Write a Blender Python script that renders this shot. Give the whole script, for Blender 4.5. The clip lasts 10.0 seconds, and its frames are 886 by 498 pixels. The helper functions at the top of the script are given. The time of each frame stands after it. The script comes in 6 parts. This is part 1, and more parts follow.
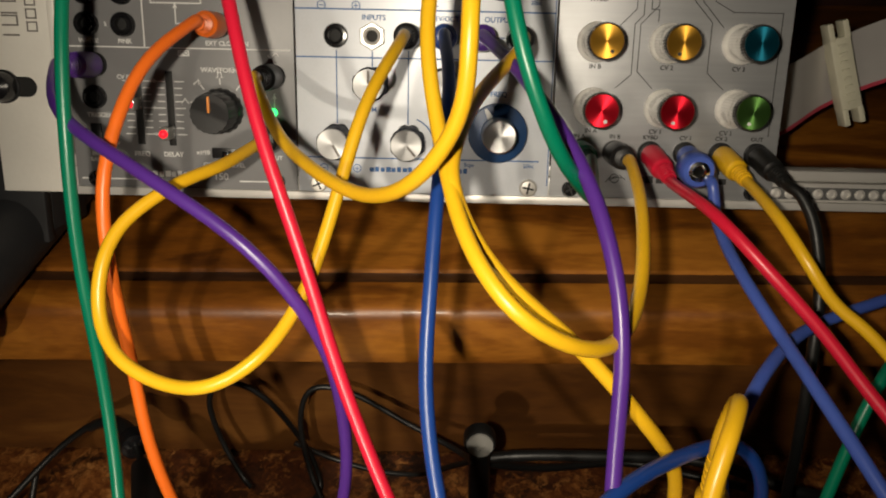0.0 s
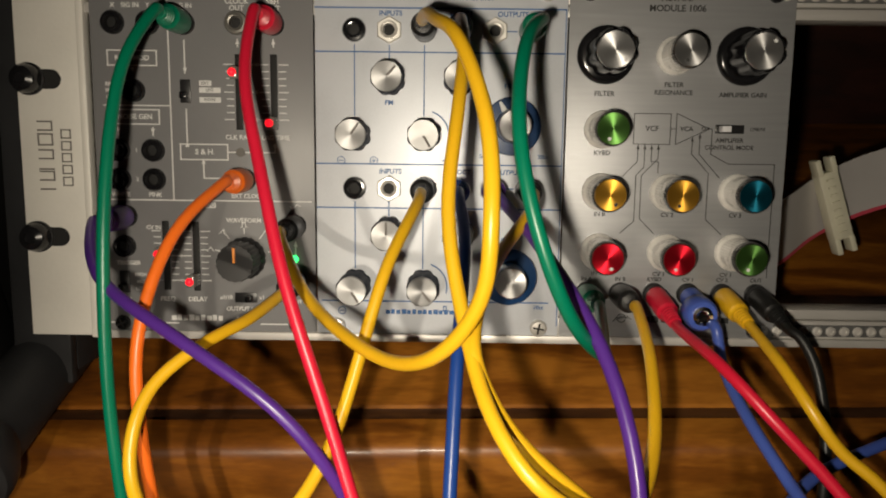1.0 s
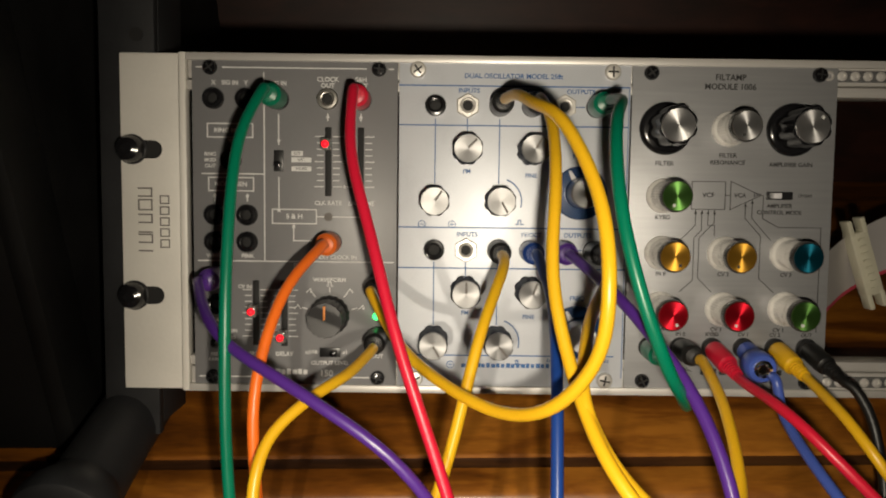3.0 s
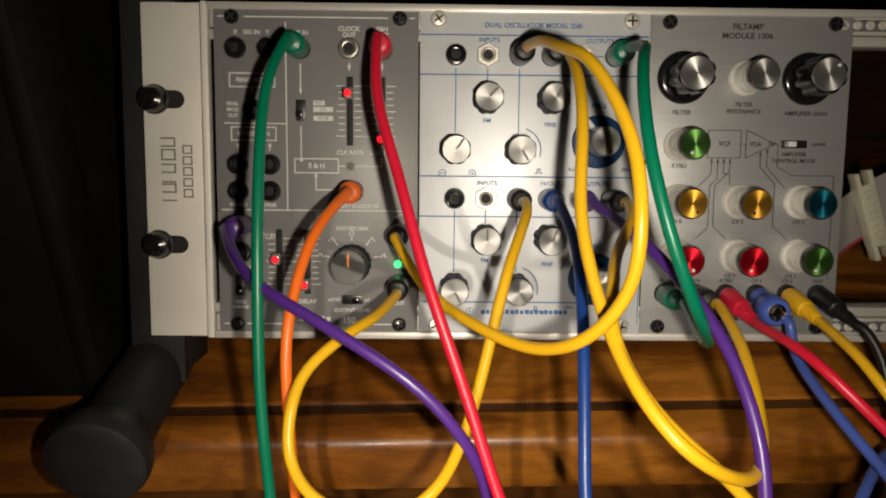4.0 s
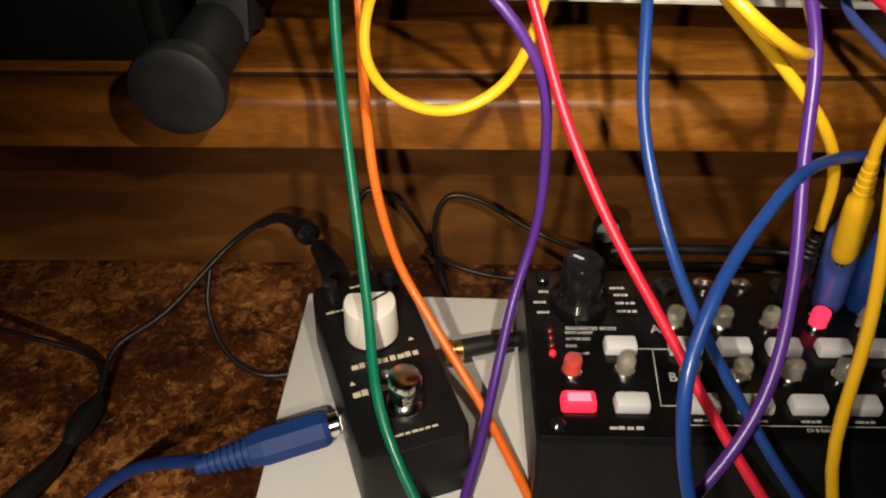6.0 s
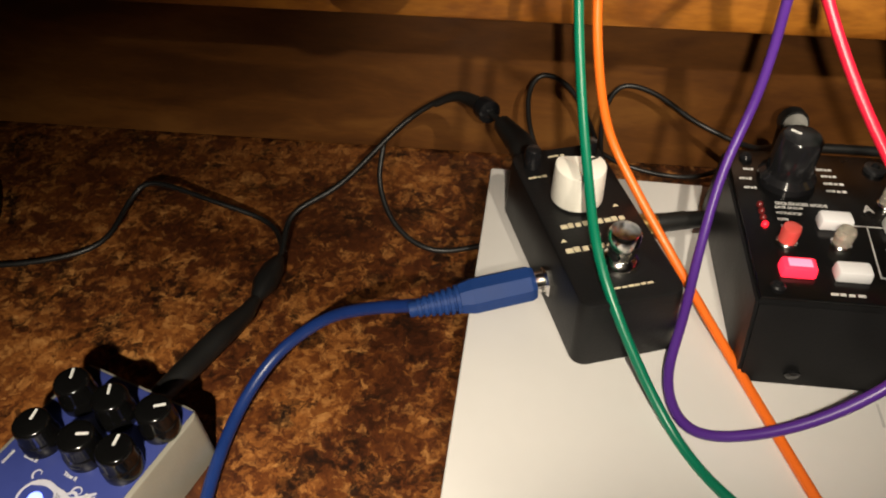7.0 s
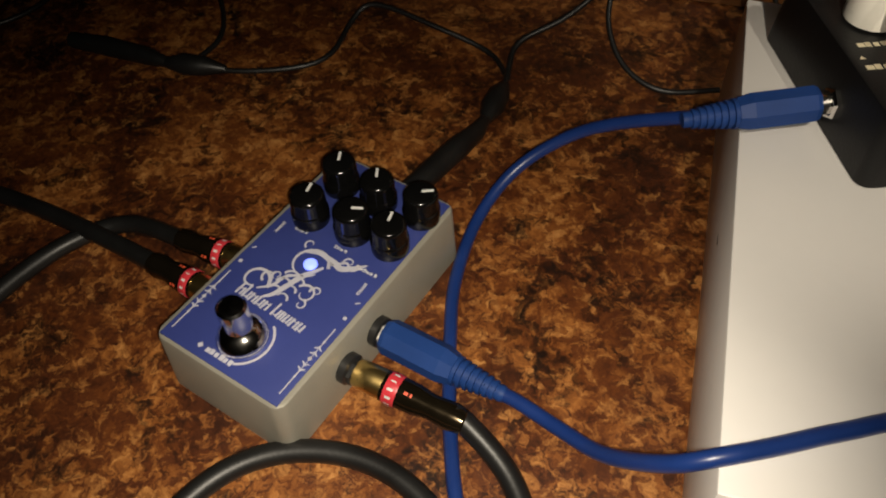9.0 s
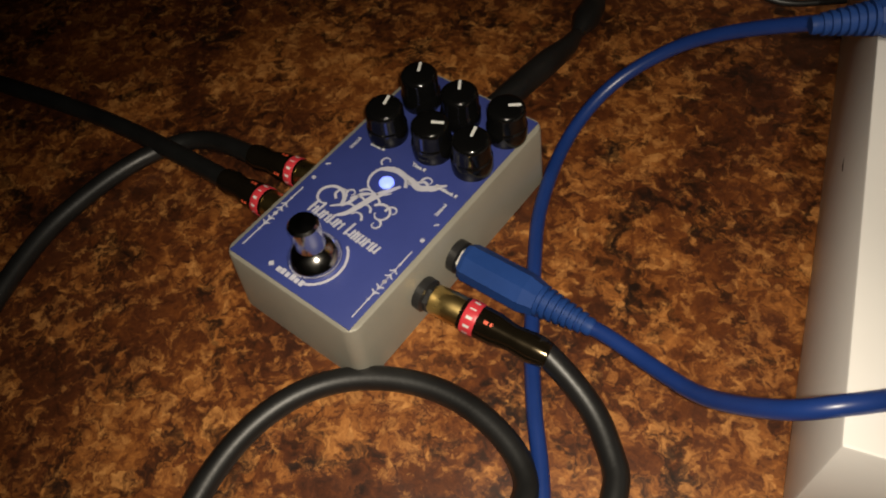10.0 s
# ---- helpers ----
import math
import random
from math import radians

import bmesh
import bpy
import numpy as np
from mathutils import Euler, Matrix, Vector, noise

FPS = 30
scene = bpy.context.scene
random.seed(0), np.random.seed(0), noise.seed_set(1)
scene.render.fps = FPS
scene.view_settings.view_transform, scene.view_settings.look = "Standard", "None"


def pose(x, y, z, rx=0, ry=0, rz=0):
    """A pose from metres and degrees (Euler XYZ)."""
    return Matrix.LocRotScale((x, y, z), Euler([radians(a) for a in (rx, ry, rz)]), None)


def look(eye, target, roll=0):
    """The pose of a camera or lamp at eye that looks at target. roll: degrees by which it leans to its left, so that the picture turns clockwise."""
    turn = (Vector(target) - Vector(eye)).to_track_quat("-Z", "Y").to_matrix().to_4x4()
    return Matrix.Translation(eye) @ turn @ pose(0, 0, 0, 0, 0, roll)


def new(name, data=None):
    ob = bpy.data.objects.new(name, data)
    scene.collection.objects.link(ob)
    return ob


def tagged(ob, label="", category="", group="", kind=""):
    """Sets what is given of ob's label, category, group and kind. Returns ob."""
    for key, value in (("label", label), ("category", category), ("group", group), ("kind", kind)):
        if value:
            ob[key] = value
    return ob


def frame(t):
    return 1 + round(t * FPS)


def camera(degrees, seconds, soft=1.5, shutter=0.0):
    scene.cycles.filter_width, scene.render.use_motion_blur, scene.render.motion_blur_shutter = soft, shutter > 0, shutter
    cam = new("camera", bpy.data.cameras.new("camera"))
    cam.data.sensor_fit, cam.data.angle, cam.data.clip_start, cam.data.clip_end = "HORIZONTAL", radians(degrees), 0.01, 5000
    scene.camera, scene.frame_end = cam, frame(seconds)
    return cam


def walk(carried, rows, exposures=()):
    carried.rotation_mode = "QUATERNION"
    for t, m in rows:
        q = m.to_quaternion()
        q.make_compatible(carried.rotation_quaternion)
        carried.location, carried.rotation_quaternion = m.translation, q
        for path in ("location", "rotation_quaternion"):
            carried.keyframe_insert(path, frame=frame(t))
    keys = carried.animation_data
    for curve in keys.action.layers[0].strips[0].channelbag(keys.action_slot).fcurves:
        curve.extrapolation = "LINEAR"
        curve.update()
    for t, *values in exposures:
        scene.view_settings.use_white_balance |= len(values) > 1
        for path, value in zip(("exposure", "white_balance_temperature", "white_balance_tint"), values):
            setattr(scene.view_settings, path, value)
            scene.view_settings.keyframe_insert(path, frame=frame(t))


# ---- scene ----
cam = camera(60.64, 10.0, soft=2.0)
PATH = [
    (0, (0.1399, -0.2392, 0.3239), (0.1317, 0.0892, 0.0958), -0.52),
    (0.5, (0.1368, -0.2397, 0.3341), (0.1249, 0.1025, 0.1274), -1.03),
    (1, (0.1343, -0.2381, 0.3470), (0.1272, 0.1142, 0.1578), -0.92),
    (1.5, (0.1297, -0.2419, 0.3536), (0.1259, 0.1200, 0.1832), -0.67),
    (2, (0.1210, -0.2475, 0.3566), (0.1180, 0.1164, 0.1905), -0.63),
    (2.5, (0.1103, -0.2525, 0.3605), (0.1077, 0.1116, 0.1949), -0.62),
    (4, (0.0905, -0.2637, 0.3545), (0.0925, 0.0934, 0.1744), -0.52),
    (4.5, (0.0855, -0.2746, 0.3450), (0.0894, 0.0703, 0.1425), -0.45),
    (5, (0.0817, -0.2871, 0.3370), (0.0846, 0.0400, 0.1068), -0.55),
    (5.2, (0.0813, -0.2917, 0.3324), (0.0842, 0.0306, 0.0956), -0.56),
    (6.3, (0.0627, -0.3231, 0.2973), (0.0505, -0.0241, 0.0319), -0.21),
    (6.5, (0.0522, -0.3280, 0.2937), (0.0341, -0.0346, 0.0224), -0.51),
    (7, (0.0156, -0.3453, 0.2866), (-0.0182, -0.0608, 0.0075), -0.32),
    (7.5, (-0.0182, -0.3616, 0.2785), (-0.0648, -0.0853, -0.0069), -0.07),
    (8, (-0.0338, -0.3687, 0.2698), (-0.0917, -0.1031, -0.0237), -0.61),
    (8.5, (-0.0451, -0.3796, 0.2630), (-0.1099, -0.1237, -0.0376), -0.95),
    (9, (-0.0492, -0.3894, 0.2569), (-0.1188, -0.1446, -0.0517), -1.62),
    (9.5, (-0.0571, -0.3956, 0.2550), (-0.1295, -0.1707, -0.0678), -2.14),
    (9.7, (-0.0590, -0.3955, 0.2560), (-0.1346, -0.1791, -0.0718), -3.30),
    (10, (-0.0550, -0.3830, 0.2360), (-0.1558, -0.1739, -0.0897), -8.00),
]
walk(cam, [(t, look(eye, target, roll)) for t, eye, target, roll in PATH],
     exposures=[(0.0, 0.0), (5.0, 0.0), (6.3, 0.55), (6.6, 0.65), (7.0, 0.75), (7.5, 0.5), (8.0, 0.25), (8.5, 0.15), (9.0, 0.05), (10.0, 0.0)])

# ---- light ----
world = bpy.data.worlds.new("dark_room")
world.use_nodes = True
world.node_tree.nodes["Background"].inputs[0].default_value = (0.9, 0.62, 0.4, 1)
world.node_tree.nodes["Background"].inputs[1].default_value = 0.002
scene.world = world


def torch(name, eye, target, watts, cone):
    d = bpy.data.lights.new(name, "SPOT")
    d.energy, d.color, d.shadow_soft_size = watts, (1.0, 0.88, 0.70), 0.004
    d.spot_size, d.spot_blend = radians(cone), 1.0
    new(name, d).matrix_world = look(eye, target)


# the hand-held torch, at its three places along the way
torch("torch_before_rack", (0.115, -0.258, 0.339), (0.126, 0.02, 0.224), 2.75, 106)
torch("torch_over_sequencer", (0.040, -0.340, 0.284), (0.108, -0.055, 0.068), 2.6, 68)
torch("torch_over_pedals", (-0.046, -0.389, 0.251), (-0.104, -0.272, 0.01), 4.15, 86)

# ---- materials ----
def mat(name, color, rough=0.5, metal=0.0, vary=0.12, scale=60.0, bump=0.0, coat=0.0, stretch=(1, 1, 1), wear=0.0, grain=0.25, spec=0.5):
    """A surface with two scales of colour variation, uneven gloss and fine relief. Sizes follow object coordinates in metres."""
    m = bpy.data.materials.new(name)
    m.use_nodes = True
    nt = m.node_tree
    b = nt.nodes["Principled BSDF"]
    b.inputs["Metallic"].default_value = metal
    b.inputs["Specular IOR Level"].default_value = spec
    b.inputs["Coat Weight"].default_value = coat
    b.inputs["Coat Roughness"].default_value = 0.15
    tc, mp = nt.nodes.new("ShaderNodeTexCoord"), nt.nodes.new("ShaderNodeMapping")
    mp.inputs["Scale"].default_value = stretch
    nt.links.new(tc.outputs["Object"], mp.inputs["Vector"])
    big, fine = nt.nodes.new("ShaderNodeTexNoise"), nt.nodes.new("ShaderNodeTexNoise")
    big.inputs["Scale"].default_value, big.inputs["Detail"].default_value = scale, 4
    fine.inputs["Scale"].default_value, fine.inputs["Detail"].default_value = scale * 14, 2
    for n in (big, fine):
        nt.links.new(mp.outputs[0], n.inputs["Vector"])
    mix = nt.nodes.new("ShaderNodeMath")
    mix.operation = "MULTIPLY_ADD"
    mix.inputs[1].default_value = grain
    nt.links.new(fine.outputs[0], mix.inputs[0])
    nt.links.new(big.outputs[0], mix.inputs[2])
    ramp = nt.nodes.new("ShaderNodeValToRGB")
    ramp.color_ramp.elements[0].position, ramp.color_ramp.elements[1].position = 0.35, 0.85
    ramp.color_ramp.elements[0].color = (*[c * (1 - vary) for c in color], 1)
    ramp.color_ramp.elements[1].color = (*[min(1, c * (1 + vary)) for c in color], 1)
    nt.links.new(mix.outputs[0], ramp.inputs[0])
    nt.links.new(ramp.outputs[0], b.inputs["Base Color"])
    rr = nt.nodes.new("ShaderNodeMapRange")
    rr.inputs[3].default_value, rr.inputs[4].default_value = max(0.02, rough - 0.08 - wear), min(1, rough + 0.08 + wear)
    nt.links.new(big.outputs[0], rr.inputs[0])
    nt.links.new(rr.outputs[0], b.inputs["Roughness"])
    if bump:
        bp = nt.nodes.new("ShaderNodeBump")
        bp.inputs["Strength"].default_value, bp.inputs["Distance"].default_value = bump, 0.0004
        nt.links.new(fine.outputs[0], bp.inputs["Height"])
        nt.links.new(bp.outputs[0], b.inputs["Normal"])
    return m


def glow(name, color, strength):
    m = bpy.data.materials.new(name)
    m.use_nodes = True
    b = m.node_tree.nodes["Principled BSDF"]
    b.inputs["Base Color"].default_value = (*color, 1)
    b.inputs["Emission Color"].default_value = (*color, 1)
    b.inputs["Emission Strength"].default_value = strength
    return m


def wood(name, dark, mid, light, rough=0.38, coat=0.2):
    m = bpy.data.materials.new(name)
    m.use_nodes = True
    nt = m.node_tree
    b = nt.nodes["Principled BSDF"]
    b.inputs["Coat Weight"].default_value, b.inputs["Coat Roughness"].default_value = coat, 0.16
    tc, mp = nt.nodes.new("ShaderNodeTexCoord"), nt.nodes.new("ShaderNodeMapping")
    mp.inputs["Scale"].default_value = (1.0, 3.6, 3.6)
    nt.links.new(tc.outputs["Object"], mp.inputs["Vector"])
    warp = nt.nodes.new("ShaderNodeTexNoise")
    warp.inputs["Scale"].default_value, warp.inputs["Detail"].default_value = 5.0, 3
    grain = nt.nodes.new("ShaderNodeTexNoise")
    grain.inputs["Scale"].default_value, grain.inputs["Detail"].default_value, grain.inputs["Distortion"].default_value = 13.0, 5, 1.0
    pores = nt.nodes.new("ShaderNodeTexNoise")
    pores.inputs["Scale"].default_value, pores.inputs["Detail"].default_value = 150.0, 3
    for n in (warp, grain, pores):
        nt.links.new(mp.outputs[0], n.inputs["Vector"])
    s = nt.nodes.new("ShaderNodeMath")
    s.operation = "MULTIPLY_ADD"
    s.inputs[1].default_value = 0.55
    nt.links.new(grain.outputs[0], s.inputs[0])
    half = nt.nodes.new("ShaderNodeMath")
    half.operation = "MULTIPLY"
    half.inputs[1].default_value = 0.45
    nt.links.new(warp.outputs[0], half.inputs[0])
    nt.links.new(half.outputs[0], s.inputs[2])
    s2 = nt.nodes.new("ShaderNodeMath")
    s2.operation = "MULTIPLY_ADD"
    s2.inputs[1].default_value = 0.12
    nt.links.new(pores.outputs[0], s2.inputs[0])
    nt.links.new(s.outputs[0], s2.inputs[2])
    ramp = nt.nodes.new("ShaderNodeValToRGB")
    e = ramp.color_ramp.elements
    e[0].position, e[1].position = 0.43, 0.69
    e[0].color, e[1].color = (*dark, 1), (*light, 1)
    k = ramp.color_ramp.elements.new(0.57)
    k.color = (*mid, 1)
    nt.links.new(s2.outputs[0], ramp.inputs[0])
    nt.links.new(ramp.outputs[0], b.inputs["Base Color"])
    rr = nt.nodes.new("ShaderNodeMapRange")
    rr.inputs[3].default_value, rr.inputs[4].default_value = rough - 0.1, rough + 0.15
    nt.links.new(warp.outputs[0], rr.inputs[0])
    nt.links.new(rr.outputs[0], b.inputs["Roughness"])
    bp = nt.nodes.new("ShaderNodeBump")
    bp.inputs["Strength"].default_value, bp.inputs["Distance"].default_value = 0.25, 0.0005
    nt.links.new(s2.outputs[0], bp.inputs["Height"])
    nt.links.new(bp.outputs[0], b.inputs["Normal"])
    return m


def mottled_stone():
    """Brown laminate: torn flakes of tan and rust over dark red-brown, with near-black veins."""
    m = bpy.data.materials.new("brown_stone_laminate")
    m.use_nodes = True
    nt = m.node_tree
    b = nt.nodes["Principled BSDF"]
    tc = nt.nodes.new("ShaderNodeTexCoord")

    def noise_node(vec, scale, detail, dist, rough=0.6):
        n = nt.nodes.new("ShaderNodeTexNoise")
        n.inputs["Scale"].default_value, n.inputs["Detail"].default_value = scale, detail
        n.inputs["Distortion"].default_value, n.inputs["Roughness"].default_value = dist, rough
        nt.links.new(vec, n.inputs["Vector"])
        return n

    def math_node(op, a, k, c=None):
        n = nt.nodes.new("ShaderNodeMath")
        n.operation = op
        for slot, value in zip((0, 1, 2), (a, k, c)):
            if value is None:
                continue
            if isinstance(value, (int, float)):
                n.inputs[slot].default_value = value
            else:
                nt.links.new(value, n.inputs[slot])
        return n.outputs[0]

    def ramp_node(fac, stops):
        r = nt.nodes.new("ShaderNodeValToRGB")
        e = r.color_ramp.elements
        e[0].position, e[0].color = stops[0][0], (*stops[0][1], 1)
        e[1].position, e[1].color = stops[-1][0], (*stops[-1][1], 1)
        for pos, col in stops[1:-1]:
            e.new(pos).color = (*col, 1)
        nt.links.new(fac, r.inputs[0])
        return r.outputs[0]

    def mix_node(fac, a, c):
        n = nt.nodes.new("ShaderNodeMixRGB")
        for slot, value in zip((0, 1, 2), (fac, a, c)):
            nt.links.new(value, n.inputs[slot])
        return n.outputs[0]

    obj = tc.outputs["Object"]
    wob = noise_node(obj, 120, 3, 0.0)
    warp = nt.nodes.new("ShaderNodeMixRGB")
    warp.inputs[0].default_value = 0.012
    nt.links.new(obj, warp.inputs[1])
    nt.links.new(wob.outputs["Color"], warp.inputs[2])
    torn = warp.outputs[0]
    big, mid, fine = noise_node(obj, 17, 3, 0.6), noise_node(torn, 70, 5, 0.7, 0.62), noise_node(torn, 260, 5, 0.5, 0.66)
    # ground colour in soft fields
    ground = math_node("MULTIPLY_ADD", big.outputs[0], 0.55, math_node("MULTIPLY", fine.outputs[0], 0.45))
    base = ramp_node(ground, [(0.36, (0.034, 0.010, 0.004)), (0.46, (0.078, 0.022, 0.007)), (0.54, (0.135, 0.040, 0.010)), (0.66, (0.24, 0.082, 0.019))])
    # torn tan flakes
    cells = nt.nodes.new("ShaderNodeTexVoronoi")
    cells.inputs["Scale"].default_value = 210
    nt.links.new(torn, cells.inputs["Vector"])
    cell = nt.nodes.new("ShaderNodeSeparateColor")
    nt.links.new(cells.outputs["Color"], cell.inputs[0])
    pick = math_node("ADD", math_node("MULTIPLY_ADD", mid.outputs[0], 0.46, math_node("MULTIPLY", fine.outputs[0], 0.34)), math_node("MULTIPLY_ADD", cell.outputs[0], 0.07, math_node("MULTIPLY", big.outputs[0], 0.28)))
    flake = ramp_node(pick, [(0.555, (0, 0, 0)), (0.61, (0.45, 0.45, 0.45)), (0.69, (1, 1, 1))])
    tan = ramp_node(math_node("MULTIPLY_ADD", fine.outputs[0], 0.7, math_node("MULTIPLY", cell.outputs[1], 0.3)), [(0.32, (0.20, 0.066, 0.014)), (0.50, (0.35, 0.130, 0.030)), (0.70, (0.52, 0.24, 0.070))])
    col = mix_node(flake, base, tan)
    # near-black patches and veins
    vein = noise_node(torn, 42, 5, 0.7, 0.66)
    dark = ramp_node(math_node("MULTIPLY_ADD", vein.outputs[0], 0.72, math_node("MULTIPLY", fine.outputs[0], 0.28)), [(0.365, (1, 1, 1)), (0.42, (0.62, 0.62, 0.62)), (0.48, (0, 0, 0))])
    pitch = nt.nodes.new("ShaderNodeRGB")
    pitch.outputs[0].default_value = (0.013, 0.0055, 0.003, 1)
    nt.links.new(mix_node(dark, col, pitch.outputs[0]), b.inputs["Base Color"])
    rr = nt.nodes.new("ShaderNodeMapRange")
    rr.inputs[3].default_value, rr.inputs[4].default_value = 0.30, 0.58
    nt.links.new(mid.outputs[0], rr.inputs[0])
    nt.links.new(rr.outputs[0], b.inputs["Roughness"])
    bp = nt.nodes.new("ShaderNodeBump")
    bp.inputs["Strength"].default_value, bp.inputs["Distance"].default_value = 0.15, 0.0003
    nt.links.new(fine.outputs[0], bp.inputs["Height"])
    nt.links.new(bp.outputs[0], b.inputs["Normal"])
    return m


STONE = mottled_stone()
WOOD = wood("varnished_brown_wood", (0.062, 0.019, 0.003), (0.190, 0.061, 0.006), (0.37, 0.140, 0.016), coat=0.14)
WOOD_PANEL = wood("brown_wood_panel", (0.075, 0.025, 0.004), (0.130, 0.046, 0.007), (0.19, 0.075, 0.013), rough=0.5, coat=0.12)
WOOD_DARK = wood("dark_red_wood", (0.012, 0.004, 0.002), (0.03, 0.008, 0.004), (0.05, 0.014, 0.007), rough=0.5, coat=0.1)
WOOD_LINE = wood("dark_brown_wood_line", (0.020, 0.007, 0.002), (0.045, 0.016, 0.004), (0.085, 0.032, 0.007), rough=0.5, coat=0.1)
ROOM = mat("dark_room_paint", (0.06, 0.05, 0.045), 0.8, scale=6)
GREY_PAINT = mat("grey_panel_paint", (0.17, 0.17, 0.175), 0.42, vary=0.05, scale=30, bump=0.08)
SILVER = mat("satin_aluminium", (0.60, 0.625, 0.67), 0.46, metal=0.30, vary=0.05, scale=90, grain=0.6, bump=0.07)
BRUSHED = mat("brushed_steel_panel", (0.33, 0.335, 0.345), 0.42, metal=0.42, vary=0.06, scale=30, stretch=(1, 1, 25), bump=0.12)
RAIL = mat("extruded_aluminium", (0.62, 0.60, 0.57), 0.4, metal=0.4, vary=0.05, scale=30, stretch=(1, 20, 20))
EAR = mat("cream_grey_steel", (0.70, 0.68, 0.63), 0.5, metal=0.1, vary=0.05, scale=40, bump=0.12)
CHROME = mat("polished_nickel", (0.75, 0.73, 0.70), 0.15, metal=1.0, vary=0.05, scale=200)
NICKEL = mat("satin_nickel", (0.62, 0.60, 0.56), 0.36, metal=0.45, vary=0.08, scale=200)
STRIP = mat("zinc_strip", (0.12, 0.12, 0.12), 0.4, metal=0.3, vary=0.15, scale=150)
NICKEL_DARK = mat("tarnished_nickel", (0.24, 0.23, 0.21), 0.32, metal=0.7, vary=0.1, scale=200)


def spun(name, color, rough=0.40):
    m = mat(name, color, rough, metal=1.0, vary=0.05, scale=300)
    nt = m.node_tree
    tg = nt.nodes.new("ShaderNodeTangent")
    tg.direction_type, tg.axis = "RADIAL", "Y"
    bs = nt.nodes["Principled BSDF"]
    bs.inputs["Anisotropic"].default_value = 0.85
    bs.inputs["Metallic"].default_value = 0.9
    nt.links.new(tg.outputs[0], bs.inputs["Tangent"])
    return m


GOLD = mat("gold_plating", (0.74, 0.53, 0.20), 0.30, metal=1.0, vary=0.12, scale=150)
CAP_METAL = spun("spun_aluminium", (0.55, 0.55, 0.55))
HUB_METAL = spun("spun_dull_aluminium", (0.25, 0.25, 0.25), 0.46)
BLACK = mat("black_plastic", (0.014, 0.014, 0.015), 0.34, vary=0.25, scale=80)
BLACK_GLOSS = mat("glossy_black_plastic", (0.008, 0.008, 0.009), 0.16, vary=0.2, scale=80)
BLACK_METAL = mat("black_powder_coat", (0.0065, 0.0065, 0.007), 0.42, vary=0.2, scale=60, bump=0.25, spec=0.32)
BLACK_RUBBER = mat("black_rubber", (0.008, 0.008, 0.008), 0.42, vary=0.3, scale=60, bump=0.1)
STAND = mat("dark_grey_steel", (0.018, 0.0185, 0.020), 0.55, vary=0.25, scale=40, bump=0.2, wear=0.05, spec=0.3)
CAP_RUBBER = mat("worn_black_rubber", (0.016, 0.017, 0.019), 0.5, vary=0.35, scale=90, bump=0.2, wear=0.08)
HOLE = mat("dark_hole", (0.004, 0.004, 0.004), 0.7)
WHITE_PRINT = mat("white_print", (0.62, 0.62, 0.61), 0.6, vary=0.06)
BLUE_PRINT = mat("blue_print", (0.03, 0.11, 0.30), 0.6, vary=0.1)
BLACK_PRINT = mat("black_print", (0.02, 0.02, 0.02), 0.6)
GREY_PRINT = mat("grey_print", (0.50, 0.49, 0.48), 0.6)
DARK_PRINT = mat("dark_grey_print", (0.13, 0.12, 0.11), 0.6)
PALE_PRINT = mat("pale_gold_print", (0.62, 0.55, 0.38), 0.6)
CARDBOARD = mat("white_coated_card", (0.72, 0.70, 0.68), 0.48, vary=0.03, scale=12, bump=0.04)
CLEAR_GREY = mat("smoky_clear_plastic", (0.16, 0.155, 0.14), 0.12, vary=0.2, scale=120, coat=0.6)
BUTTON = mat("white_rubber_button", (0.62, 0.62, 0.64), 0.55, vary=0.04)
IVORY = mat("ivory_plastic", (0.85, 0.82, 0.74), 0.4, vary=0.04)
CREAM = mat("cream_nylon", (0.62, 0.60, 0.47), 0.45, vary=0.06, scale=120)
RIBBON = mat("grey_ribbon", (0.50, 0.48, 0.47), 0.55, vary=0.04)
RED_STRIPE = mat("red_stripe", (0.55, 0.06, 0.10), 0.55)
DIAL_BLUE = mat("blue_dial", (0.004, 0.032, 0.105), 0.30, vary=0.1, spec=0.25)
PEDAL_BLUE = mat("blue_pedal_face", (0.035, 0.05, 0.21), 0.4, vary=0.08, scale=40)
CAST = mat("cast_aluminium_paint", (0.30, 0.285, 0.24), 0.45, metal=0.25, vary=0.06, scale=60, bump=0.2)
RED_TAPE = mat("red_band", (0.55, 0.035, 0.05), 0.4, vary=0.1, scale=300)
ANOD = {"red": spun("red_anodised", (0.66, 0.012, 0.03)),
        "amber": spun("amber_anodised", (0.72, 0.38, 0.05)),
        "green": spun("green_anodised", (0.11, 0.26, 0.06)),
        "teal": spun("teal_anodised", (0.008, 0.13, 0.20))}
